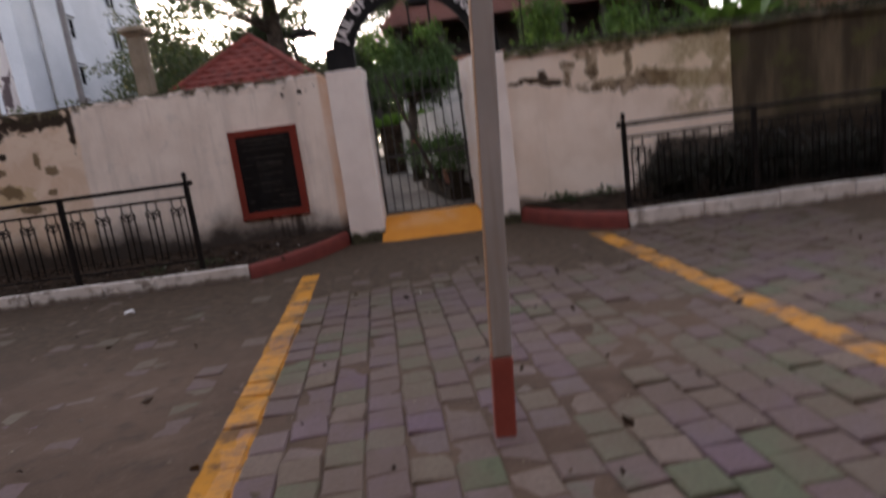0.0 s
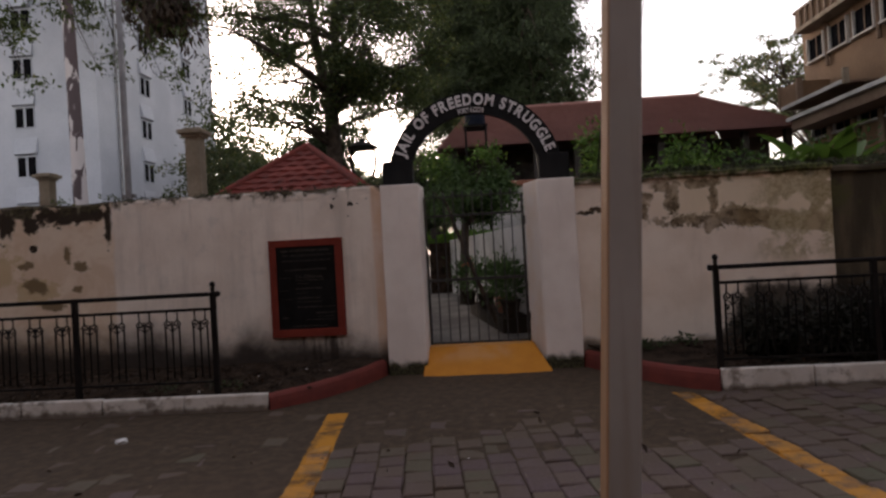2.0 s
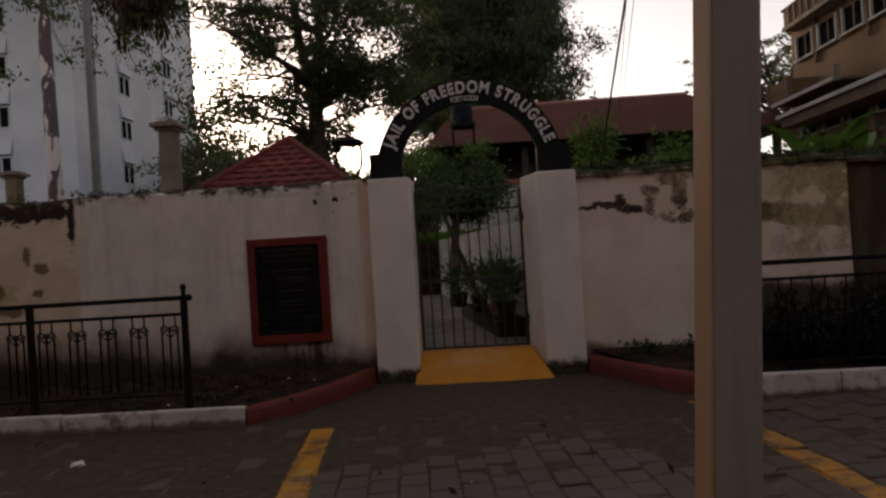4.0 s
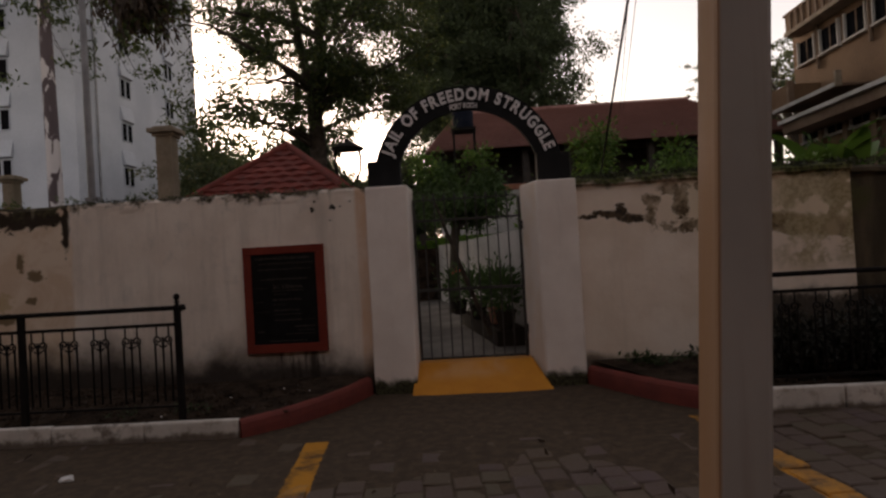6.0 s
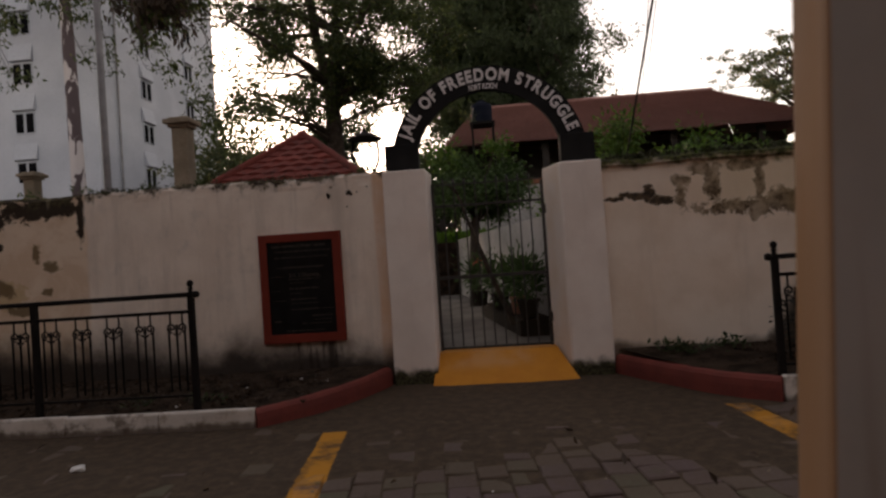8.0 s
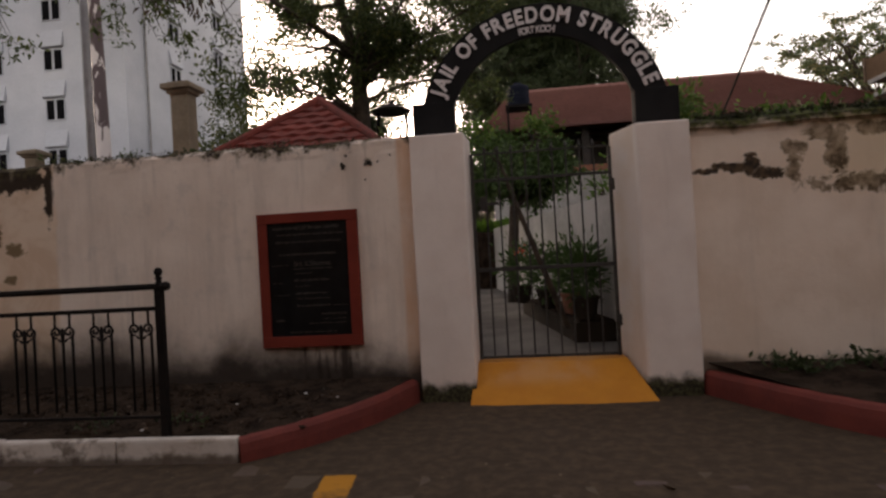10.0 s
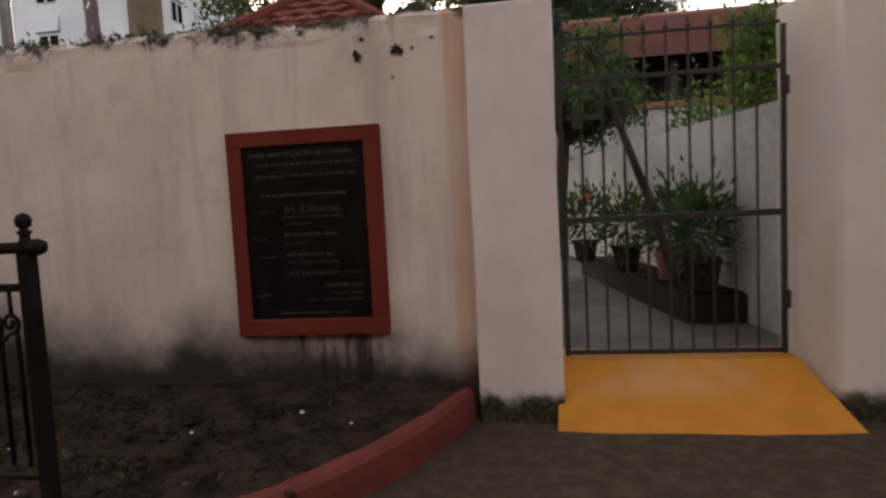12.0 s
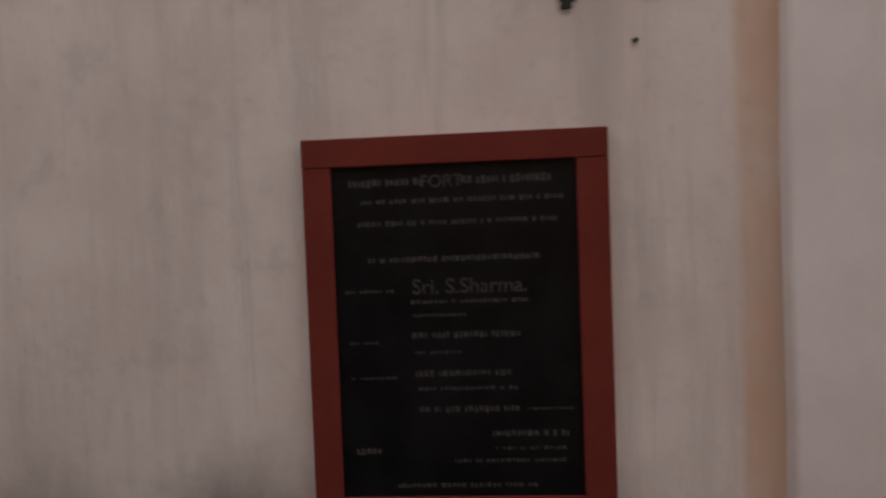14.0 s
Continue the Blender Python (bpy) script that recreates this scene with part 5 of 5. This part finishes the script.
for k, (x, y, h, s) in enumerate(((-17.3, 46, 11.5, 2.8), (-13, 50, 12, 3.4), (-9.9, 47, 9, 2.4), (-20, 60, 14, 5), (-3, 52, 9, 4), (-5.2, 40, 6.2, 1.7))):
    limb_tree("tree", (x, y, 0), h, s, (1.5, h), 22, 17000, 0.26, M["leaf_far"], "distant leafy tree against the evening sky", 0.2, 200 + k, 0.75, fork=0.3)


limb_tree("tree", (-5.4, 33, 0.27), 6.5, 1.3, (1.5, 7.4), 20, 14000, 0.18, M["leaf_far"], "loose-leaved tree behind the garden lamp", 0.12, 75, 0.45, fork=0.3)
limb_tree("tree", (-2.9, 31, 0.27), 6.5, 1.7, (1.5, 7.2), 22, 26000, 0.18, M["leaf_b"], "dark leafy tree beside the tiled building", 0.15, 73, 0.5, fork=0.3)
limb_tree("tree", (-10.6, 27, 0.27), 9, 1.5, (1.5, 8.8), 26, 17000, 0.19, M["leaf_far"], "slim loose-leaved tree beside the white apartment block", 0.12, 71, 0.5, fork=0.35)


def far_trunk():
    t = thing("tree", "tall slender tree with patchy pale and dark bark", "tree", at=(-20.3, 31, 0))
    part("trunk", tube(bmesh.new(), [(0.35, 0, 0), (0.28, 0, 4), (0.15, 0.1, 8), (0.0, 0.2, 13), (-0.2, 0.3, 19)], [0.42, 0.36, 0.32, 0.3, 0.25], 14), M["patchy"], t, "", True)
    rg = np.random.default_rng(5)
    c = np.array((-0.2, 0.3, 19.5)) + rg.normal(size=(3000, 3)) * (2.2, 2.2, 1.4)
    leaves("crown", c, 0.4, M["leaf_b"], t, "", 0.5, 5)


far_trunk()


def overhanging_tree():
    """A tree that stands beside the view and reaches across it with thin hanging twigs and a dry brown skirt."""
    t = thing("tree", "tree with thin hanging twigs, sparse leaves and brown dry clumps", "tree", at=(-13.2, 13.6, 0.27))
    rng = random.Random(12)
    bm = bmesh.new()
    tube(bm, [(0, 0, -0.1), (0.2, 0, 3), (0.5, 0, 6.5)], [0.3, 0.26, 0.2], 10)
    green, dry = [], []
    ends = [((3.4, -0.4, 8.6), 0.08), ((4.6, 0.5, 8.8), 0.09), ((5.6, 1.0, 9.0), 0.09), ((6.6, 1.2, 8.9), 0.09), ((7.4, 1.4, 8.7), 0.08)]
    for (ex, ey, ez), r in ends:
        s, e = Vector((0.45, 0, 6.4)), Vector((ex, ey, ez))
        m = s.lerp(e, 0.5) + Vector((0, 0, 1.6))
        tube(bm, [s, s.lerp(m, 0.5) + Vector((0, 0, 0.4)), m, m.lerp(e, 0.6), e], [r, r * 0.8, r * 0.55, r * 0.35, r * 0.2], 6, False)
        for k in range(6 if ex < 6 else 3):
            p = m.lerp(e, rng.uniform(0.6, 1.0))
            drop = rng.uniform(1.6, 3.6)
            q = p + Vector((rng.uniform(0.1, 1.3), rng.uniform(-0.4, 0.4), -drop))
            path = [p, p.lerp(q, 0.3) + Vector((-0.15, 0, 0.1)), p.lerp(q, 0.6) + Vector((-0.2, 0, -0.1)), q]
            tube(bm, path, [0.024, 0.018, 0.012, 0.004], 5, False)
            for g in range(6):
                w = path[1].lerp(path[2], rng.random()) if g < 2 else path[2].lerp(q, rng.random())
                tip = w + Vector((rng.uniform(-0.1, 0.55), rng.uniform(-0.2, 0.2), rng.uniform(-0.3, 0.1)))
                tube(bm, [w, tip], [0.006, 0.002], 4, False)
                green += [[tip.x + rng.gauss(0, 0.12), tip.y + rng.gauss(0, 0.1), tip.z + rng.gauss(0, 0.06)] for _ in range(22)]
    for k in range(90):
        c = Vector((rng.gauss(6.3, 0.36), rng.gauss(1.2, 0.4), rng.uniform(6.95, 8.8)))
        n = 24
        dry += [[c.x + rng.gauss(0, 0.14), c.y + rng.gauss(0, 0.14), c.z - abs(rng.gauss(0, 0.22))] for _ in range(n)]
    for k in range(8):
        c = Vector((rng.gauss(7.3, 0.2), rng.gauss(1.2, 0.4), rng.uniform(5.0, 7.6)))
        green += [[c.x + rng.gauss(0, 0.16), c.y + rng.gauss(0, 0.16), c.z + rng.gauss(0, 0.2)] for _ in range(26)]
    part("trunk", bm, M["bark"], t, "", True)
    leaves("crown", green, 0.115, M["leaf_a"], t, "", 0.5, 8)
    leaves("dry_clump", dry, 0.24, M["leaf_dry"], t, "hanging brown dry leaves", 1.2, 9, 0.3)


overhanging_tree()


def shrub(name, at, radius, height, count, leaf, material, label, seed, stems=6, base=0.3):
    t = thing(name, label, "shrub", at=at)
    rng = random.Random(seed)
    rg = np.random.default_rng(seed)
    bm = bmesh.new()
    centres = []
    for k in range(stems):
        a = 2 * math.pi * k / stems + rng.uniform(-0.4, 0.4)
        e = Vector((math.cos(a) * radius * rng.uniform(0.3, 0.95), math.sin(a) * radius * rng.uniform(0.3, 0.95), height * rng.uniform(0.6, 1.0)))
        m = e * 0.5 + Vector((0, 0, height * 0.08))
        tube(bm, [(0, 0, -0.02), m, e], [0.018, 0.013, 0.005], 5, False)
        for f in np.linspace(base, 1.0, 5):
            p = np.array(m.lerp(e, f) if f > 0.5 else e * f)
            centres.append(p + rg.normal(size=(max(1, count // (stems * 5)), 3)) * radius * 0.3)
    part("stem", bm, M["bark"], t)
    leaves("foliage", np.concatenate(centres), leaf, material, t, "", 0.2, seed)
    return t


# thin leaning sapling just inside the gate
sap = thing("sapling", "thin leaning sapling stem with a few leaves behind the gate", "sapling", at=(0.36, 8.75, 0.58))
bm = bmesh.new()
tube(bm, [(0.05, 0.1, -0.12), (-0.2, -0.28, 0.55), (-0.4, -0.26, 1.12), (-0.56, -0.2, 1.62)], [0.032, 0.027, 0.022, 0.01], 8, False)
part("stem", bm, M["bark"], sap, "", True)
rng = random.Random(3)
rg = np.random.default_rng(17)
sap_tips = []
for k in range(6):
    s = Vector((-0.4, -0.26, 1.12)).lerp(Vector((-0.56, -0.2, 1.62)), rng.random())
    e = s + Vector((rng.uniform(-0.28, 0.2), rng.uniform(-0.2, 0.3), rng.uniform(0.02, 0.25)))
    part("twig", tube(bmesh.new(), [s, s.lerp(e, 0.5) + Vector((0, 0, 0.04)), e], [0.008, 0.006, 0.002], 5, False), M["bark"], sap)
    sap_tips += [s.lerp(e, 0.6), e]
leaves("crown", np.concatenate([np.array(p) + rg.normal(size=(34, 3)) * (0.07, 0.07, 0.05) for p in sap_tips]), 0.055, M["leaf_shrub"], sap, "", 0.2, 17, 0.5)


def garden_tree():
    """A small round-headed tree beside the path, dark below and brighter green on top."""
    t = thing("garden_tree", "small round-headed garden tree with dark leaves and a brighter top", "tree", at=(-0.15, 14.0, 0.27))
    rng = random.Random(8)
    rg = np.random.default_rng(8)
    part("trunk", tube(bmesh.new(), [(0, 0, -0.05), (0.03, 0, 0.9), (0.1, 0, 1.7), (0.2, 0, 2.3)], [0.12, 0.095, 0.09, 0.07], 10), M["bark"], t, "", True)
    low, top = [], []
    for k in range(26):
        a, r = rng.uniform(0, 6.283), math.sqrt(rng.uniform(0.05, 1)) * 0.92
        z = rng.uniform(2.0, 3.55 - 0.55 * r * r)
        s = Vector((0.1, 0, 1.6)).lerp(Vector((0.2, 0, 2.3)), rng.random())
        e = Vector((0.28 + r * math.cos(a), r * math.sin(a), z))
        part("branch", tube(bmesh.new(), [s, s.lerp(e, 0.5) + Vector((0, 0, 0.12)), e], [0.03, 0.02, 0.006], 6, False), M["bark"], t)
        for f in (0.6, 0.85, 1.0):
            q = np.array(s.lerp(e, f)) + rg.normal(size=3) * 0.08
            (top if z > 3.05 and f > 0.7 else low).append(q + rg.normal(size=(150, 3)) * (0.15, 0.15, 0.1))
    leaves("crown", np.concatenate(low), 0.1, M["leaf_shrub"], t, "dark green leaves", 0.3, 41, 0.5)
    leaves("new_growth", np.concatenate(top), 0.1, M["leaf_bright"], t, "bright green upper leaves", 0.1, 42, 0.5)


garden_tree()

# greenery behind the right wall
shrub("shrub", (3.3, 16, 1.68), 0.5, 2.5, 2600, 0.13, M["leaf_bright"], "bright green leafy shrub on the garden bank", 5, 8)
shrub("shrub", (2.95, 9.6, 1.68), 0.1, 1.0, 160, 0.07, M["leaf_shrub"], "thin upright shrub behind the wall", 7)
shrub("shrub", (6.8, 20, 1.68), 0.8, 2.6, 2400, 0.16, M["leaf_bright"], "green leafy shrub on the garden bank", 8, 9)
shrub("shrub", (8.4, 19, 1.68), 0.8, 2.0, 1500, 0.16, M["leaf_shrub"], "dark green shrub on the garden bank", 10, 9)
shrub("shrub", (7.2, 14.0, 1.68), 0.8, 1.3, 2000, 0.14, M["leaf_shrub"], "dark green shrub behind the old wall", 11, 8)
shrub("shrub", (8.6, 15.5, 1.68), 0.8, 1.6, 2000, 0.14, M["leaf_shrub"], "dark green shrub behind the old wall", 14, 8)


shrub("shrub", (2.1, 14.0, 1.68), 0.45, 1.1, 340, 0.10, M["leaf_bright"], "loose bright green shrub on the garden bank", 12, 7)
shrub("shrub", (1.35, 12.2, 1.68), 0.3, 0.55, 240, 0.1, M["leaf_bright"], "small bright green shrub on the garden bank", 13)


def broad_leaf_plant(at, n, seed, label):
    """A banana-like plant: long arching blades with a midrib fold."""
    t = thing("banana_plant", label, "plant", at=at)
    rng = random.Random(seed)
    part("stem", tube(bmesh.new(), [(0, 0, -0.02), (0.02, 0, 0.45)], [0.06, 0.045], 8), M["leaf_shrub"], t)
    for k in range(n):
        a = 2 * math.pi * k / n + rng.uniform(-0.4, 0.4)
        L, w, rise = rng.uniform(0.7, 1.05), rng.uniform(0.1, 0.15), rng.uniform(0.5, 1.25)
        bm = bmesh.new()
        prev = None
        for i in range(9):
            f = i / 8
            r = L * f * math.cos(rise * (1 - 0.3 * f))
            z = 0.4 + L * math.sin(rise) * (f * 1.15 - 0.35 * f * f)
            ww = w * math.sin(math.pi * min(1, 0.08 + f * 0.95)) ** 0.7
            c, s = math.cos(a), math.sin(a)
            row = [bm.verts.new((r * c - s * d * ww, r * s + c * d * ww, z + abs(d) * ww * 0.35)) for d in (-1, 0, 1)]
            if prev:
                for j in range(2):
                    bm.faces.new((prev[j], prev[j + 1], row[j + 1], row[j]))
            prev = row
        part("leaf", bm, M["leaf_bright"], t, "", True)
    return t


broad_leaf_plant((4.75, 9.3, 1.68), 8, 3, "young banana plant with broad arching leaves behind the wall")
broad_leaf_plant((5.3, 9.5, 1.68), 7, 4, "young banana plant with broad arching leaves behind the wall")

# plants inside the gate
for k, (x, y, r, h, s) in enumerate(((0.62, 9.15, 0.2, 0.55, 21), (0.55, 9.75, 0.22, 0.6, 22), (0.3, 10.5, 0.22, 0.55, 23), (0.0, 11.4, 0.24, 0.6, 24))):
    pot = thing("potted_plant", "bushy dark green plant in a pot on the planter bed", "potted plant", "pots by the path", at=(x, y, 0.483))
    part("pot", lathe(bmesh.new(), [(0.07, 0), (0.1, 0.02), (0.13, 0.2), (0.145, 0.21), (0.14, 0.24), (0.12, 0.235)], 14), M["terracotta"] if k == 1 else M["old"], pot)
    rg = np.random.default_rng(s)
    leaves("foliage", np.array((0, 0, 0.24 + h * 0.45)) + rg.normal(size=(620, 3)) * (r * 0.5, r * 0.5, h * 0.24), 0.085, M["leaf_shrub"], pot, "", -0.2, s, 0.35)
    if k == 3:
        leaves("flower", np.array((0, -0.1, 0.24 + h * 0.8)) + rg.normal(size=(16, 3)) * 0.05, 0.05, M["flower"], pot, "small red flowers", 0, s, 0.8)
rg = np.random.default_rng(77)
blade = np.column_stack([rg.uniform(-1.4, 3.0, 9000), rg.uniform(18.3, 25, 9000), np.full(9000, 1.66)])
tagged(leaves("lawn", blade, 0.32, M["lawn"], None, "", -1.4, 78, 0.25), "bright green lawn on the garden bank", "lawn", "", "stuff")

# low dark bushes between the right-hand railing and the wall
rng = random.Random(71)
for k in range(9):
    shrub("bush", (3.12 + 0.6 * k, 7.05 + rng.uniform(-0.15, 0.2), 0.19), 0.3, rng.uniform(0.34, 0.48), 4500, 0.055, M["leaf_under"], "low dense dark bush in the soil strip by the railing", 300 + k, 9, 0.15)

# small weeds rooted on the walls and in the soil
def tufts(name, spots, leaf, material, label, seed, n=26, size=0.05):
    rg = np.random.default_rng(seed)
    c = np.concatenate([np.array(s) + np.abs(rg.normal(size=(n, 3))) * (size, size, size * 0.8) * np.sign(rg.normal(size=(n, 3))) * (1, 1, 0) + rg.uniform(0, 1, (n, 1)) * (0, 0, size * 1.3) for s in spots])
    return tagged(leaves(name, c, leaf, material, None, "", -0.3, seed, 0.4), label, "weeds", "", "stuff")


rng = random.Random(31)
tufts("wall_moss", [(rng.uniform(-4.1, -0.95), rng.uniform(7.9, 7.98), 2.235) for _ in range(55)], 0.03, M["moss"], "moss and small weeds along the top of the cream wall", 31, 16, 0.03)
tufts("wall_moss", [(rng.uniform(1.4, 9), rng.uniform(7.87, 8.05), 2.185 if k % 3 else 2.15) for k in range(330)], 0.04, M["moss"], "thick moss along the top of the stained wall", 32, 22, 0.035)
tufts("wall_weeds", [(rng.uniform(1.45, 4.3), rng.uniform(8.05, 8.25), 2.19) for _ in range(10)], 0.08, M["leaf_bright"], "green weeds growing on the wall top", 33, 26, 0.09)
tufts("soil_weeds", [(1.95, 7.6, 0.24), (2.05, 7.5, 0.23), (1.85, 7.66, 0.25), (2.3, 7.6, 0.24), (2.5, 7.72, 0.25)], 0.075, M["leaf_b"], "dark low weeds at the foot of the wall", 34, 40, 0.07)
tufts("soil_weeds", [(rng.uniform(-3.4, -2.2), rng.uniform(6.62, 6.85), 0.17) for _ in range(9)], 0.04, M["leaf_b"], "dark low weeds behind the kerb", 35, 14, 0.04)
tufts("wall_sprigs", [(-4.9, 8.0, 2.25), (-4.3, 8.1, 2.26), (-3.55, 8.1, 2.26), (-2.9, 8.1, 2.25), (-1.05, 7.95, 2.25)], 0.06, M["leaf_a"], "small leafy sprigs rooted on the wall top", 36, 30, 0.06)

# fallen leaves and scraps
rg = np.random.default_rng(91)
p = np.column_stack([rg.uniform(-4, 4.5, 90), rg.uniform(1.5, 6.3, 90), np.full(90, 0.02)])
tagged(leaves("fallen_leaves", p, 0.07, M["leaf_dry"], None, "", 0.0, 92, 0.5), "scattered brown fallen leaves on the ground", "leaves", "", "stuff")
p = np.column_stack([rg.uniform(-6, -1.4, 260), rg.uniform(6.6, 7.8, 260), np.full(260, 0.2)])
tagged(leaves("leaf_litter", p, 0.05, M["leaf_dry"], None, "", 0.0, 93, 0.6), "dry leaf litter on the dark soil", "leaves", "", "stuff")


def pebbles(name, n, area, z, material, label, seed, size):
    """Many small angular clods, as one mesh."""
    rg = np.random.default_rng(seed)
    corner = np.array([(1, 0, 0), (-1, 0, 0), (0, 1, 0), (0, -1, 0), (0, 0, 1), (0, 0, -1)], float)
    face = np.array([(0, 2, 4), (2, 1, 4), (1, 3, 4), (3, 0, 4), (2, 0, 5), (1, 2, 5), (3, 1, 5), (0, 3, 5)])
    c = np.column_stack([rg.uniform(area[0], area[1], n), rg.uniform(area[2], area[3], n), np.zeros(n)])
    c[:, 2] = z(c[:, 1])
    r = size * rg.lognormal(0, 0.5, n)[:, None, None]
    v = c[:, None] + corner[None] * rg.uniform(0.5, 1.2, (n, 6, 1)) * r * (1, 1, 0.7)
    f = (face[None] + 6 * np.arange(n)[:, None, None]).reshape(-1, 3)
    me = bpy.data.meshes.new(name)
    me.from_pydata(v.reshape(-1, 3).tolist(), [], f.tolist())
    me.materials.append(material)
    return tagged(new(name, me), label, "clods", "", "stuff")


pebbles("soil_clods", 900, (-6, -1.5, 6.6, 7.85), lambda y: 0.14 + 0.06 * (y - 6.5), M["soil"], "small dark clods of soil behind the kerb", 61, 0.018)
pebbles("soil_clods", 700, (2.4, 7, 6.6, 7.85), lambda y: 0.175 + 0.06 * (y - 6.5), M["soil"], "small dark clods of soil behind the kerb", 62, 0.018)
pebbles("grit", 700, (-5, 5, 1.5, 6.4), lambda y: 0.006 + 0 * y, M["concrete"], "fine grit scattered on the ground", 63, 0.005)


def scrap(x, y, z, r, seed, label):
    rng = random.Random(seed)
    bm = bmesh.new()
    bmesh.ops.create_icosphere(bm, subdivisions=2, radius=r)
    for v in bm.verts:
        v.co *= 1 + 0.5 * noise.noise(v.co * 40 + Vector((seed, 0, 0)))
        v.co.z *= 0.5
    ob = part("litter_scrap", bm, M["litter"], None, label)
    ob.location = (x, y, z + r * 0.35)
    return tagged(ob, "", "litter", "scraps of litter")


for k, (x, y, z, r) in enumerate(((-2.75, 5.55, 0.0, 0.05), (-2.6, 6.62, 0.17, 0.022), (-1.75, 7.45, 0.2, 0.02), (-2.2, 7.2, 0.19, 0.016), (-1.45, 7.3, 0.2, 0.014), (-3.0, 7.0, 0.18, 0.018), (2.3, 6.95, 0.18, 0.025), (0.1, 4.9, 0.0, 0.012))):
    scrap(x, y, z, r * (1.0 if k == 0 else 0.6), k + 1, "small crumpled pale scrap of litter on the ground")


# ---- pavers, last ----
def paver_mesh(seed):
    rng = random.Random(seed)
    w, l, h, c = 0.0885, 0.096, 0.07, 0.008
    bm = bmesh.new()
    lo = [bm.verts.new((sx * w, sy * l, -h)) for sx, sy in ((-1, -1), (1, -1), (1, 1), (-1, 1))]
    mi = [bm.verts.new((sx * w + rng.uniform(-0.006, 0.002), sy * l + rng.uniform(-0.006, 0.002), -c)) for sx, sy in ((-1, -1), (1, -1), (1, 1), (-1, 1))]
    hi = [bm.verts.new((sx * (w - c), sy * (l - c), rng.uniform(-0.0015, 0.0015))) for sx, sy in ((-1, -1), (1, -1), (1, 1), (-1, 1))]
    for a, b in ((lo, mi), (mi, hi)):
        for k in range(4):
            bm.faces.new((a[k], a[(k + 1) % 4], b[(k + 1) % 4], b[k]))
    bm.faces.new(hi)
    return bm


def make_pavement():
    t = thing("pavement", "worn square concrete pavers in greyish green and purple tones", "pavement", "", "structure")
    kinds = [mesh_of("paver", paver_mesh(k), M["paver"]) for k in range(6)]
    rng = random.Random(5)
    verts, faces = [], []
    turn = Matrix.Rotation(math.atan(LINE_SLANT), 4, "Z")
    made = 0
    for i in range(-20, 29):
        for j in range(-10, 33):
            u, v = -0.5 + 0.187 * i, 0.2 * (j + 0.5 * (i % 2)) + rng.uniform(-0.004, 0.004)
            x, y = u - LINE_SLANT * v, v
            if y > 6.36 or y < -1.6 or x > 5.2:
                continue
            m = Matrix.Translation((x, y, rise(x, y) + rng.gauss(0, 0.005))) @ turn @ pose(0, 0, 0, rng.gauss(0, 1.6), rng.gauss(0, 1.6), rng.gauss(0, 2.2))
            if 1.35 < y < 4.6 and -0.9 < x < 2.45 and made < 300:
                ob = new("paver", kinds[rng.randrange(6)])
                ob.parent = t
                ob.matrix_basis = m
                made += 1
            else:
                me = kinds[rng.randrange(6)]
                n = len(verts)
                verts += [m @ q.co for q in me.vertices]
                faces += [[n + k for k in f.vertices] for f in me.polygons]
    me = bpy.data.meshes.new("paver_field")
    me.from_pydata([tuple(v) for v in verts], [], faces)
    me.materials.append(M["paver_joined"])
    ob = new("paver_field", me)
    ob.parent = t
    tagged(ob, "more pavers of the same kind", "", "", "stuff")


make_pavement()
